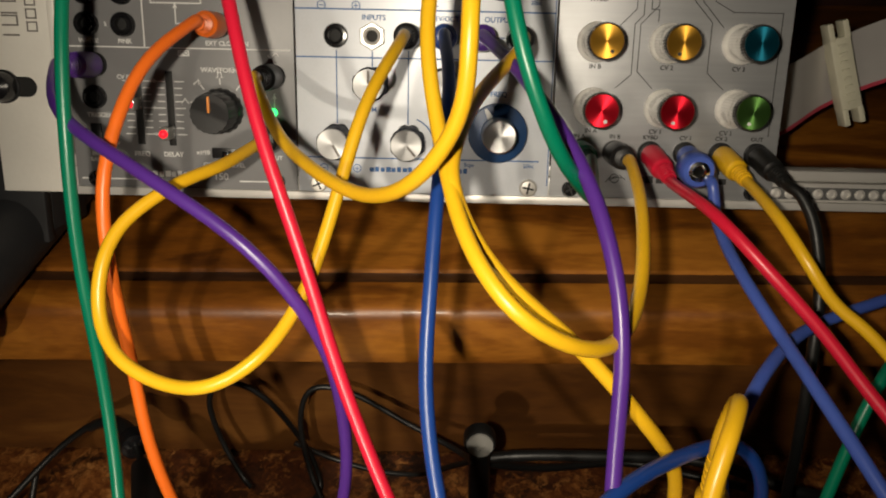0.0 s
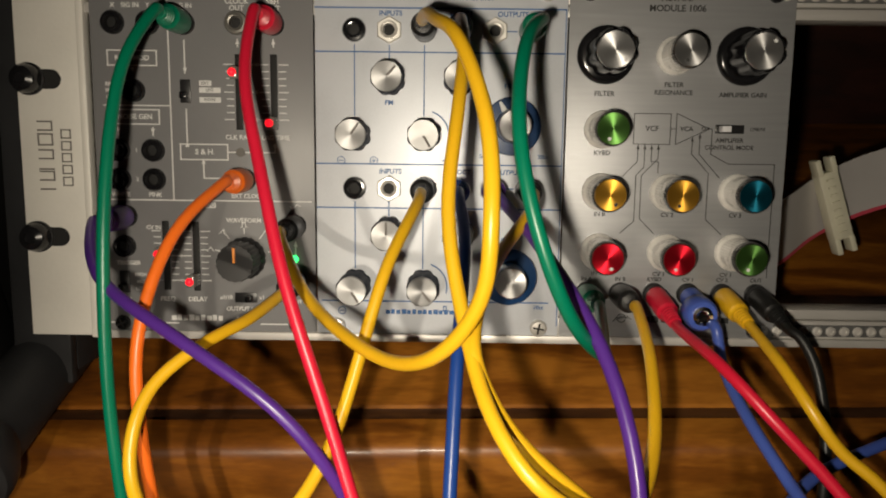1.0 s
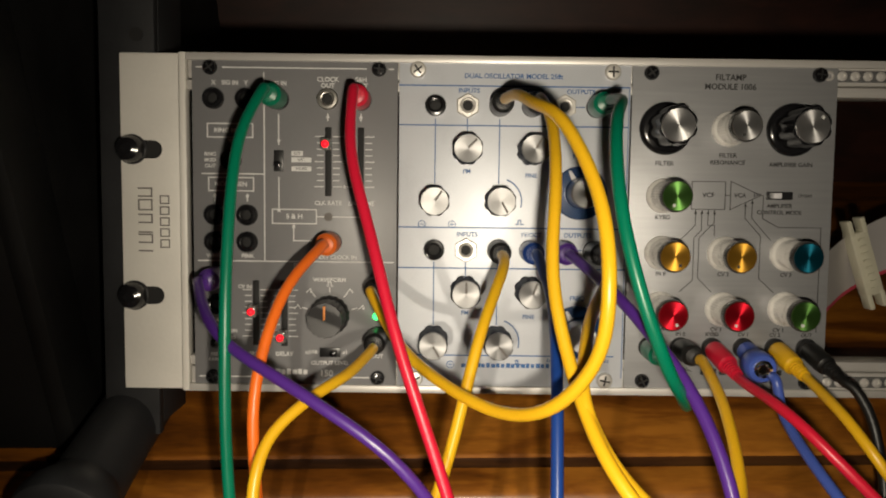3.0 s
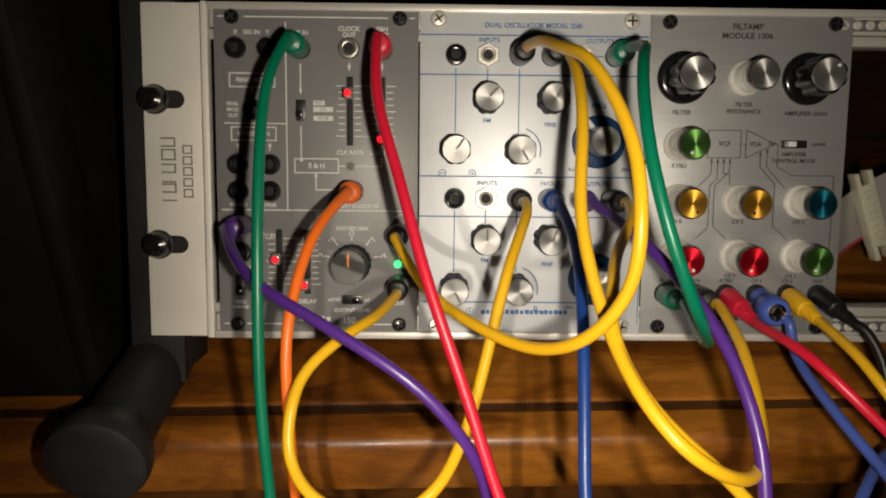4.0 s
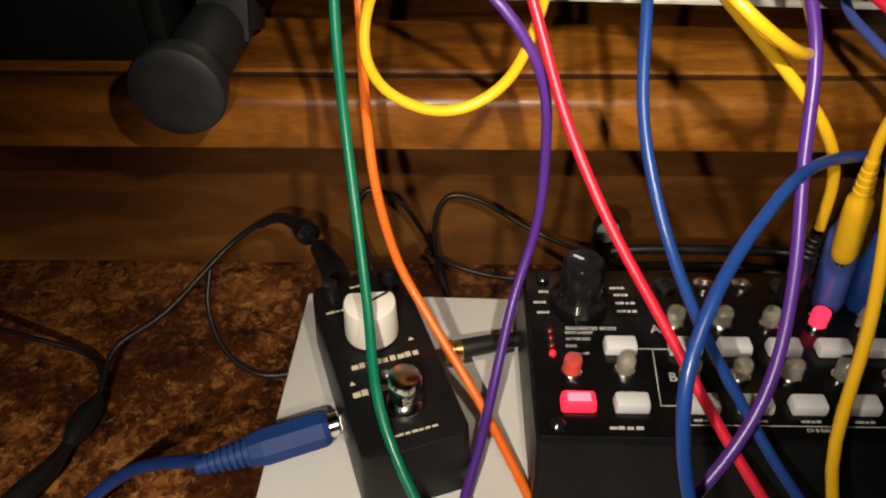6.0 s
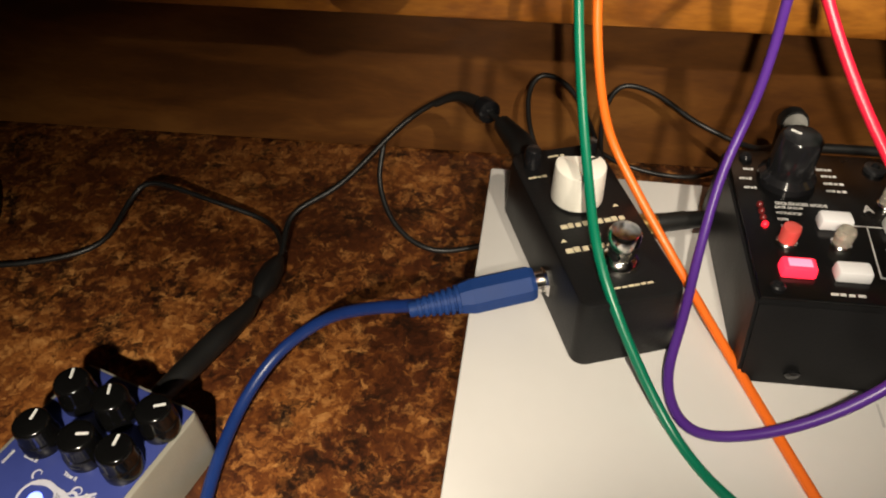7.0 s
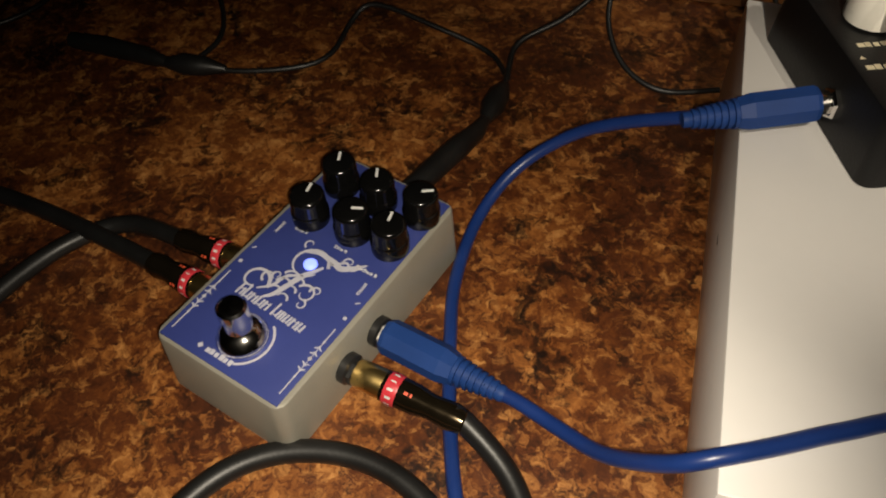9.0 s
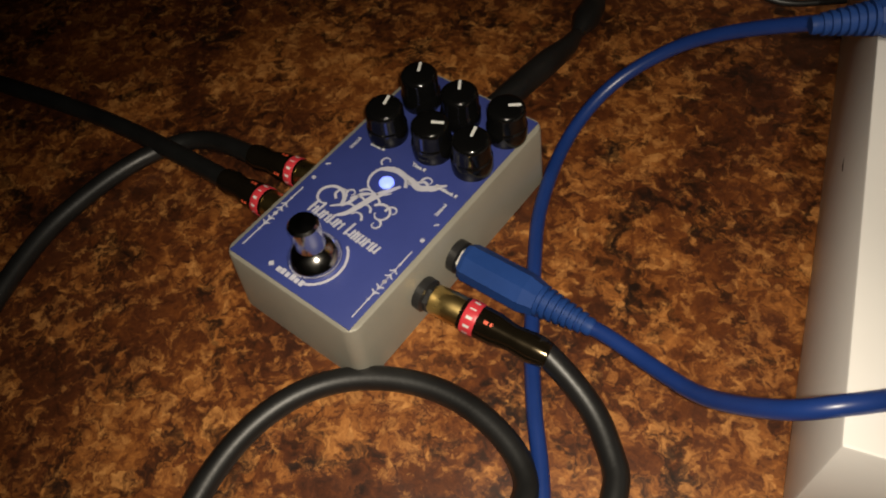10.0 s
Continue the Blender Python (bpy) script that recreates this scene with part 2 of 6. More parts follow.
CORD = {"green": mat("green_vinyl", (0.0, 0.16, 0.085), 0.34, vary=0.06),
        "orange": mat("orange_vinyl", (0.85, 0.16, 0.015), 0.36, vary=0.06),
        "purple": mat("purple_vinyl", (0.075, 0.022, 0.22), 0.34, vary=0.06),
        "red": mat("red_vinyl", (0.62, 0.012, 0.04), 0.34, vary=0.06),
        "yellow": mat("yellow_vinyl", (0.74, 0.42, 0.012), 0.34, vary=0.06),
        "blue": mat("blue_vinyl", (0.010, 0.045, 0.22), 0.34, vary=0.06),
        "pale blue": mat("pale_blue_vinyl", (0.055, 0.10, 0.40), 0.34, vary=0.06),
        "navy": mat("navy_vinyl", (0.009, 0.030, 0.150), 0.34, vary=0.12, bump=0.05),
        "black": BLACK_RUBBER}
LED_RED, LED_GREEN, LED_BLUE = glow("red_led", (1.0, 0.008, 0.02), 1.3), glow("green_led", (0.05, 1.0, 0.2), 2.2), glow("blue_led", (0.20, 0.27, 1.0), 1.7)
BUTTON_LENS = glow("pink_lit_lens", (1.0, 0.16, 0.24), 1.1)
BUTTON_RED = glow("lit_red_button", (1.0, 0.02, 0.05), 1.0)
def clear_plastic(name, color, rough=0.14, through_weight=0.75):
    m = mat(name, color, rough, vary=0.08, scale=150)
    m.node_tree.nodes["Principled BSDF"].inputs["Transmission Weight"].default_value = through_weight
    return m


SMOKY = clear_plastic("smoky_clear_knob", (0.62, 0.58, 0.50))
RED_CLEAR = mat("red_tinted_clear", (0.5, 0.07, 0.06), 0.15, vary=0.15, coat=0.5)
LED_OFF = mat("unlit_red_led", (0.12, 0.01, 0.01), 0.3)

# ---- mesh helpers ----
MM = 0.001


def part(name, bm, material, parent=None, label="", smooth=True, m=None):
    me = bpy.data.meshes.new(name)
    if m is not None:
        bm.transform(m)
    bm.normal_update()
    bm.to_mesh(me)
    bm.free()
    me.materials.append(material)
    if smooth:
        for p in me.polygons:
            p.use_smooth = True
        me.set_sharp_from_angle(angle=radians(38))
    ob = new(name, me)
    if parent is not None:
        ob.parent = parent
    if label:
        ob["label"] = label
    return ob


def thing(name, m, label, category, group="", kind=""):
    ob = new(name)
    ob.empty_display_size = 0.02
    ob.matrix_world = m
    return tagged(ob, label, category, group, kind)


def box(x0, x1, y0, y1, z0, z1, bevel=0.0, segs=2, bm=None, taper=0.0):
    """An upright block; taper draws in the top."""
    b2 = bmesh.new()
    bmesh.ops.create_cube(b2, size=1)
    for v in b2.verts:
        k = 1 - taper if v.co.z > 0 else 1
        v.co = Vector(((x0 + x1) / 2 + v.co.x * (x1 - x0) * k, (y0 + y1) / 2 + v.co.y * (y1 - y0) * k, (z0 + z1) / 2 + v.co.z * (z1 - z0)))
    if bevel:
        bmesh.ops.bevel(b2, geom=b2.edges[:], offset=bevel, segments=segs, affect="EDGES", profile=0.5)
    return merge(bm, b2)


def merge(bm, b2):
    if bm is None:
        return b2
    me = bpy.data.meshes.new("tmp")
    b2.to_mesh(me)
    b2.free()
    bm.from_mesh(me)
    bpy.data.meshes.remove(me)
    return bm


def lathe(profile, segs=28, m=None, flutes=0, depth=0.0, bm=None):
    """Turns (radius, height) pairs round z; flutes cut scallops or knurls into the outer wall."""
    b2 = bmesh.new()
    rings = []
    for r, hgt in profile:
        if r < 1e-7:
            rings.append([b2.verts.new((0, 0, hgt))])
            continue
        ring = []
        for i in range(segs):
            a = 2 * math.pi * i / segs
            k = 1 - depth * (0.5 + 0.5 * math.cos(flutes * a)) ** 2 if flutes and r > profile[0][0] * 0.6 else 1
            ring.append(b2.verts.new((r * k * math.cos(a), r * k * math.sin(a), hgt)))
        rings.append(ring)
    for p, q in zip(rings, rings[1:]):
        for i in range(segs):
            j = (i + 1) % segs
            if len(p) == 1 and len(q) > 1:
                b2.faces.new((p[0], q[j], q[i])[::-1])
            elif len(q) == 1 and len(p) > 1:
                b2.faces.new((p[i], p[j], q[0]))
            elif len(p) > 1:
                b2.faces.new((p[i], p[j], q[j], q[i]))
    for ring, flip in ((rings[0], True), (rings[-1], False)):
        if len(ring) > 1:
            b2.faces.new(ring[::-1] if flip else ring)
    if m is not None:
        b2.transform(m)
    return merge(bm, b2)


OUT = Matrix.Rotation(radians(90), 4, "X")      # turns z to the panel's outward side, -y


def on_panel(x, z, y=0.0):
    return Matrix.Translation((x, y, z)) @ OUT


def along(p, q):
    """Pose at p whose z points to q."""
    d = Vector(q) - Vector(p)
    return Matrix.Translation(p) @ d.to_track_quat("Z", "Y").to_matrix().to_4x4()


def spline(pts, step=6):
    pts = [Vector(p) for p in pts]
    q = [2 * pts[0] - pts[1]] + pts + [2 * pts[-1] - pts[-2]]
    res = []
    for i in range(len(pts) - 1):
        a, b, c, d = q[i:i + 4]
        for k in range(step):
            f = k / step
            res.append(0.5 * (2 * b + (c - a) * f + (2 * a - 5 * b + 4 * c - d) * f * f + (3 * b - a - 3 * c + d) * f ** 3))
    return res + [pts[-1]]


def relax(pts, rounds=2):
    """Evens out a cord's run, ends held."""
    for _ in range(rounds):
        pts = [pts[0]] + [a * 0.25 + b * 0.5 + c * 0.25 for a, b, c in zip(pts, pts[1:], pts[2:])] + [pts[-1]]
    return pts


def tube(pts, r, segs=12, bm=None):
    """A round cord along pts; r is one radius or one for each point."""
    b2 = bmesh.new()
    rad = r if isinstance(r, (list, tuple)) else [r] * len(pts)
    t = (pts[1] - pts[0]).normalized()
    side = t.orthogonal().normalized()
    rings = []
    for i, p in enumerate(pts):
        n = (pts[min(i + 1, len(pts) - 1)] - pts[max(i - 1, 0)]).normalized()
        side = (side - n * side.dot(n)).normalized()
        up = n.cross(side)
        rings.append([b2.verts.new(p + rad[i] * (side * math.cos(2 * math.pi * k / segs) + up * math.sin(2 * math.pi * k / segs))) for k in range(segs)])
    for p, q in zip(rings, rings[1:]):
        for k in range(segs):
            b2.faces.new((p[k], p[(k + 1) % segs], q[(k + 1) % segs], q[k]))
    b2.faces.new(rings[0][::-1])
    b2.faces.new(rings[-1])
    return merge(bm, b2)


def prism(outline, y0, y1, m=None, bm=None):
    """A flat shape, (x, z) corners counter-clockwise as seen from -y, with thickness."""
    b2 = bmesh.new()
    f = [b2.verts.new((x, y0, z)) for x, z in outline]
    g = [b2.verts.new((x, y1, z)) for x, z in outline]
    b2.faces.new(f)
    b2.faces.new(g[::-1])
    for i in range(len(f)):
        j = (i + 1) % len(f)
        b2.faces.new((f[j], f[i], g[i], g[j]))
    if m is not None:
        b2.transform(m)
    return merge(bm, b2)


def rounded_case(w, d, h, r, taper=0.97, edge=0.0012, foot=0.0005, segs=6):
    """A cast box with rounded upright corners and eased upper edges, standing on z = 0."""
    bm = bmesh.new()
    def ring(k, inset, z):
        pts = []
        for cx, cy, a0 in ((1, 1, 0), (-1, 1, 90), (-1, -1, 180), (1, -1, 270)):
            for i in range(segs + 1):
                a = radians(a0 + 90 * i / segs)
                pts.append(bm.verts.new((cx * (w / 2 * k - r) + (r - inset) * math.cos(a), cy * (d / 2 * k - r) + (r - inset) * math.sin(a), z)))
        return pts
    rings = [ring(1, foot, 0), ring(1, 0, foot), ring(taper, 0, h - edge), ring(taper, edge * 0.3, h - edge * 0.3), ring(taper, edge, h)]
    n = len(rings[0])
    for p, q in zip(rings, rings[1:]):
        for i in range(n):
            bm.faces.new((p[i], p[(i + 1) % n], q[(i + 1) % n], q[i]))
    bm.faces.new(rings[0][::-1])
    bm.faces.new(rings[-1])
    return bm


def letters(items, material, parent, m=None, name="lettering", lift=0.00012, weight=0.03, label=""):
    """Printed words: (text, x, z, height) each centred, on the plane y = 0 facing -y, joined into one thin mesh."""
    bm = bmesh.new()
    for text, x, z, size, *turn in items:
        cu = bpy.data.curves.new("tmp", "FONT")
        cu.body, cu.size, cu.align_x, cu.align_y, cu.extrude, cu.offset = text, size * 1.4, "CENTER", "CENTER", 0.00004, weight * size
        cu.resolution_u = 3
        ob = bpy.data.objects.new("tmp", cu)
        me = ob.to_mesh()
        me.transform(Matrix.Translation((x, -lift, z)) @ Matrix.Rotation(radians(turn[0]) if turn else 0, 4, "Y") @ OUT)
        bm.from_mesh(me)
        ob.to_mesh_clear()
        bpy.data.objects.remove(ob)
        bpy.data.curves.remove(cu)
    return tagged(part(name, bm, material, parent, label, smooth=False, m=m), kind="stuff")


COUNT = [0]


def stroke(bm, pts, width, lift=0.0001):
    """Printed line through (x, z) points on the panel face."""
    for (x0, z0), (x1, z1) in zip(pts, pts[1:]):
        d = Vector((x1 - x0, z1 - z0))
        L = d.length
        if L < 1e-9:
            continue
        d /= L
        n = Vector((-d.y, d.x)) * width / 2
        e = d * width / 2
        q = [(x0 - e.x - n.x, z0 - e.y - n.y), (x1 + e.x - n.x, z1 + e.y - n.y), (x1 + e.x + n.x, z1 + e.y + n.y), (x0 - e.x + n.x, z0 - e.y + n.y)]
        COUNT[0] = (COUNT[0] + 1) % 17
        prism(q, -lift - 0.000005 * COUNT[0], 0.00004 + 0.000003 * COUNT[0], bm=bm)
    return bm


def bars(bm, x, z, w, hgt, n, lift=0.0001):
    """A row of n plain blocks standing for a name that is not lettered."""
    step = w / n
    for i in range(n):
        k = 0.72 if i % 3 else 0.88
        x0 = x - w / 2 + i * step
        prism([(x0, z - hgt / 2), (x0 + step * k, z - hgt / 2), (x0 + step * k, z + hgt / 2 * (1 if i % 2 else 0.7)), (x0, z + hgt / 2 * (1 if i % 2 else 0.7))], -lift, 0, bm=bm)
    return bm


def frame_line(x0, x1, z0, z1):
    return [(x0, z0), (x1, z0), (x1, z1), (x0, z1), (x0, z0)]

# ---- structure ----
def slab(name, x0, x1, y0, y1, z0, z1, material, label, bevel=0.0):
    return tagged(part(name, box(x0, x1, y0, y1, z0, z1, bevel), material), label, kind="structure")


slab("countertop", -1.2, 1.3, -0.62, 0.05, -0.04, 0.0, STONE, "brown mottled stone-look laminate counter", 0.003)
slab("wall_back_panel", -1.2, 1.3, 0.034, 0.056, 0.001, 0.1180, WOOD_PANEL, "brown wooden upright panel behind the counter")
PROFILE = [(0.34, 0.1185), (-0.0210, 0.1185), (-0.0222, 0.1192), (-0.0226, 0.1206), (-0.0228, 0.1300), (-0.0226, 0.1400), (-0.0218, 0.1428), (-0.0202, 0.1446), (-0.0176, 0.1456),
           (-0.0120, 0.1460), (-0.0060, 0.1461), (-0.0054, 0.1456), (-0.0048, 0.1442), (0.0018, 0.1442), (0.0022, 0.1462), (0.0032, 0.1467), (0.34, 0.1467)]
bm = bmesh.new()
va = [bm.verts.new((-1.2, y, z)) for y, z in PROFILE]
vb = [bm.verts.new((1.3, y, z)) for y, z in PROFILE]
for i in range(len(PROFILE)):
    j = (i + 1) % len(PROFILE)
    bm.faces.new((va[i], va[j], vb[j], vb[i]))
bm.faces.new(va[::-1])
bm.faces.new(vb)
bmesh.ops.recalc_face_normals(bm, faces=bm.faces[:])
tagged(part("shelf", bm, WOOD), "varnished brown wooden shelf with a moulded front edge", kind="structure")
slab("trim_inlay", -1.2, 1.3, -0.0050, 0.0019, 0.1430, 0.1449, WOOD_LINE, "dark line between the boards of the shelf", 0.0004)
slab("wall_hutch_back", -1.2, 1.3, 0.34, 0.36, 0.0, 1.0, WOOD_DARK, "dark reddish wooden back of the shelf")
slab("wall_south", -1.6, 1.7, -1.62, -1.6, -0.75, 1.6, ROOM, "dark wall of the room")
slab("wall_west", -1.62, -1.6, -1.6, 0.4, -0.75, 1.6, ROOM, "dark wall of the room")
slab("wall_east", 1.7, 1.72, -1.6, 0.4, -0.75, 1.6, ROOM, "dark wall of the room")
slab("wall_north", -1.6, 1.7, 0.4, 0.42, -0.75, 1.6, ROOM, "dark wall of the room")
slab("ceiling", -1.6, 1.7, -1.6, 0.42, 1.6, 1.62, ROOM, "dark ceiling")
slab("floor", -1.6, 1.7, -1.6, 0.42, -0.77, -0.75, ROOM, "dark floor")

# ---- the rack, leaning back on its stand ----
RACK = Matrix(((0.99975, -0.00769, 0.02088, 0.0), (0.0, 0.93842, 0.34550, 0.0), (-0.02225, -0.34542, 0.93819, 0.18525), (0, 0, 0, 1)))


def at_rack(x=0.0, y=0.0, z=0.0):
    return RACK @ Matrix.Translation((x, y, z))


def rail(name, z0, z1, upper):
    t = thing(name, at_rack(), "pale aluminium rack rail with a strip of threaded holes", "rack rail", "rack rails")
    x0, x1 = -0.002, 0.427
    lip0, lip1 = (z1 - 0.0030, z1) if upper else (z0, z0 + 0.0030)
    bm = box(x0 + 0.0005, x1 - 0.0005, 0.0012, 0.012, z0 + (0 if upper else 0.0028), z1 - (0.0028 if upper else 0), 0.0004)
    part("lip", box(x0, x1, -0.0008, 0.0125, lip0, lip1, 0.0004), RAIL, t)
    lip2, lip3 = (z0 - 0.0045, z0 - 0.0006) if upper else (z1 + 0.0006, z1 + 0.0045)
    part("lip", box(x0, x1, 0.0008, 0.0125, lip2, lip3, 0.0005), RAIL, t)
    part("extrusion", bm, RAIL, t)
    zc = (z0 + z1) / 2 + (-0.0012 if upper else 0.0012)
    part("hole_strip", box(0.2455, x1 - 0.001, 0.0002, 0.0016, zc - 0.0022, zc + 0.0022, 0.0002), STRIP, t, "dark channel of the threaded strip")
    hole = None
    for i in range(35):
        x = 0.2500 + i * 0.00508
        if hole is None:
            b2 = lathe([(0.0019, 0), (0.0019, 0.0006), (0.0012, 0.0008), (0.0010, 0.0002), (0.0, 0.0002)], 10)
            b2.transform(OUT)
            hole = part("threaded_hole", b2, RAIL, t)
            hole.location = (x, 0.0002, zc)
        else:
            o = new("threaded_hole", hole.data)
            o.parent, o.location = t, (x, 0.0002, zc)
    return t


rail("rack_rail", 0.1215, 0.1312, True)
rail("rack_rail", -0.0030, 0.0068, False)


def rack_ear():
    t = thing("rack_ear", at_rack(), "cream grey steel rack ear with two slots", "rack ear")
    bm = box(-0.0295, -0.0022, 0.0035, 0.0060, -0.0032, 0.1315, 0.0005)
    box(-0.0050, -0.0022, 0.0000, 0.0060, -0.0032, 0.1315, 0.0006, bm=bm)
    part("plate", bm, EAR, t)
    for z in (0.0350, 0.0935):
        slot = [(-0.0250 + 0.0036 * math.cos(a), z + 0.0036 * math.sin(a)) for a in [radians(90 + 18 * k) for k in range(11)]]
        slot += [(-0.0165 + 0.0036 * math.cos(a), z + 0.0036 * math.sin(a)) for a in [radians(-90 + 18 * k) for k in range(11)]]
        part("slot", prism(slot, 0.00335, 0.0050), HOLE, t, smooth=False)
    bm = bmesh.new()
    # the maker's mark becomes plain strokes, running up the ear
    for k, (z, w) in enumerate(((0.0530, 0), (0.0580, 1), (0.0605, 0), (0.0660, 1), (0.0715, 2), (0.0765, 1))):
        x = -0.0200
        if w == 0:
            stroke(bm, [(x - 0.0026, z), (x + 0.0026, z)], 0.0006)
        elif w == 1:
            stroke(bm, [(x - 0.0026, z - 0.0016), (x + 0.0026, z - 0.0016), (x + 0.0026, z + 0.0016), (x - 0.0026, z + 0.0016)], 0.0006)
        else:
            stroke(bm, frame_line(x - 0.0026, x + 0.0026, z - 0.0020, z + 0.0020), 0.0006)
    for k in range(5):
        z = 0.0560 + k * 0.0044
        stroke(bm, frame_line(-0.0140, -0.0106, z - 0.0015, z + 0.0015), 0.0005)
    tagged(part("maker_mark", bm, DARK_PRINT, t, "grey plain strokes", smooth=False, m=Matrix.Translation((0, 0.0035, 0))), kind="stuff")
    for z in (0.0350, 0.0935):
        s = thing("rack_screw", at_rack(-0.0248, 0.0035, z), "glossy black rack thumb screw on the ear", "screw", "rack ear screws")
        part("head", lathe([(0.0052, 0), (0.0054, 0.001), (0.0054, 0.0034), (0.0044, 0.0056), (0.0022, 0.0066), (0.0022, 0.0058), (0, 0.0054)], 24, OUT), BLACK_GLOSS, s)
        part("washer", lathe([(0.0060, 0), (0.0060, 0.0008), (0.005, 0.001), (0, 0.001)], 24, OUT), BLACK, s)


rack_ear()


def stand():
    t = thing("rack_stand", Matrix(), "dark grey steel rack stand with a round black foot", "rack stand")
    part("upright", box(-0.0395, -0.0170, 0.0075, 0.0125, -0.0240, 0.2600, 0.0008), STAND, t, m=RACK)
    part("flange", box(-0.0195, -0.0170, 0.0125, 0.0400, -0.0200, 0.2600, 0.0008), STAND, t, m=RACK)
    for z in (0.1393, 0.1838, 0.2282):
        part("hole", lathe([(0.0028, 0), (0.0028, 0.0004), (0, 0.0004)], 16, on_panel(-0.0240, z, 0.0076)), HOLE, t, m=RACK)
    foot = [Vector(p) for p in ((-0.0340, -0.0480, 0.1625), (-0.0338, -0.0300, 0.1625), (-0.0335, -0.0050, 0.1625), (-0.0320, 0.0400, 0.1625), (-0.0300, 0.1000, 0.1625), (-0.0290, 0.2200, 0.1625))]
    part("foot", tube(spline(foot, 4), 0.0140, 28), STAND, t)
    part("end_cap", lathe([(0.0142, -0.006), (0.0150, -0.004), (0.0182, 0.0020), (0.0190, 0.0060), (0.0190, 0.0098), (0.0183, 0.0116), (0.0166, 0.0124), (0.0120, 0.0130), (0, 0.0134)], 40, along((-0.0340, -0.0430, 0.1640), (-0.0341, -0.2, 0.1635))), CAP_RUBBER, t, "worn black rubber end cap")


stand()


def screw(parent, x, z, material, r=0.0029):
    k = part("screw", lathe([(r, 0), (r, 0.0010), (r * 0.8, 0.0018), (r * 0.3, 0.0020), (0, 0.0020)], 18, on_panel(x, z)), material, parent)
    a = radians(20 + 700 * x + 90 * z)
    bm = bmesh.new()
    for turn in (a, a + math.pi / 2):
        c, d = math.cos(turn), math.sin(turn)
        stroke(bm, [(-r * 0.55 * c, -r * 0.55 * d), (r * 0.55 * c, r * 0.55 * d)], r * 0.22)
    part("recess", bm, HOLE, k, "dark cross recess", smooth=False, m=Matrix.Translation((x, -0.0019, z)))


def jack(parent, x, z, style):
    if style == "hex":
        b2 = lathe([(0.0046, 0), (0.0046, 0.0016), (0.0042, 0.0019), (0.0031, 0.0019), (0.0031, 0.0026), (0.0027, 0.0028), (0.0021, 0.0026), (0.0020, 0.0002), (0, 0.0002)], 24)
        for v in b2.verts:
            if math.hypot(v.co.x, v.co.y) > 0.004:
                a = math.atan2(v.co.y, v.co.x)
                k = 0.866 / math.cos((a + math.pi / 6) % (math.pi / 3) - math.pi / 6) * 1.06
                v.co.x, v.co.y = v.co.x * k, v.co.y * k
        b2.transform(on_panel(x, z))
        j = part("jack", b2, NICKEL, parent, "nickel hexagonal jack nut")
    else:
        b2 = lathe([(0.0042, 0), (0.0042, 0.0015), (0.0038, 0.0021), (0.0029, 0.0022), (0.0026, 0.0028), (0.0021, 0.0027), (0.0020, 0.0002), (0, 0.0002)], 24, on_panel(x, z))
        j = part("jack", b2, style, parent)
    part("socket", lathe([(0.0020, 0), (0.0020, 0.0004), (0.0012, 0.0005), (0, 0.0005)], 14, on_panel(x, z)), HOLE, j)


def knob(parent, x, z, r, hgt, body, cap, dot=None, flutes=0, depth=0.0, skirt=0.0, pointer=None, angle=0.0, face=0.93, disc=0.0, ring=None):
    prof = [(r * 1.02, 0), (r * 1.02, hgt * 0.1), (r * 0.98, hgt * 0.2), (r * 0.97, hgt * 0.95), (r * 0.94, hgt), (0, hgt)]
    if skirt:
        prof = [(r * skirt, 0), (r * skirt, 0.0016), (r * skirt * 0.94, 0.0024), (r, 0.0030)] + prof[2:]
    k = part("knob", lathe(prof, 72 if flutes else 32, on_panel(x, z), flutes, depth), body, parent)
    if disc:
        part("skirt", lathe([(disc, 0), (disc, 0.0010), (disc * 0.96, 0.0016), (disc * 0.80, 0.0022), (0, 0.0022)], 48, on_panel(x, z)), body, k, "round black skirt")
    if cap:
        part("cap", lathe([(r * face, 0), (r * face, 0.0004), (r * (face - 0.04), 0.0007), (r * 0.3, 0.00060), (0, 0.00055)], 32, on_panel(x, z, -hgt)), cap, k, "spun metal cap")
    if ring:
        part("knurled_ring", lathe([(r * 0.99, -0.0034), (r * 1.03, -0.0030), (r * 1.03, -0.0002), (r * 0.97, 0.0001), (0, 0.0001)], 80, on_panel(x, z, -hgt), 40, 0.07), ring, k, "dark knurled ring")
    if dot:
        a = radians(angle)
        part("dot", lathe([(0.00065, 0), (0.00065, 0.0003), (0, 0.0003)], 10, on_panel(x + r * 0.62 * math.sin(a), z + r * 0.62 * math.cos(a), -hgt - 0.0006)), dot, k)
    if pointer:
        part("pointer", box(-0.0004, 0.0004, -0.0010, 0.0, r * 0.05, r * 0.8, 0.0001), pointer, k, m=Matrix.Translation((x, -hgt, z)) @ Matrix.Rotation(radians(angle), 4, "Y"))
    return k


def slider(parent, x, z0, z1, zled, lit=True):
    part("slot", box(x - 0.0013, x + 0.0013, -0.0002, 0.0006, z0, z1, 0.0002), HOLE, parent)
    lever = part("slider_cap", box(x - 0.0016, x + 0.0016, -0.0085, -0.0004, zled - 0.0023, zled + 0.0023, 0.0006), CLEAR_GREY, parent)
    part("led", lathe([(0.0014, 0), (0.0014, 0.0008), (0.0009, 0.0015), (0, 0.0018)], 16, on_panel(x, zled, -0.0085)), LED_RED if lit else LED_OFF, lever, "lit red light")


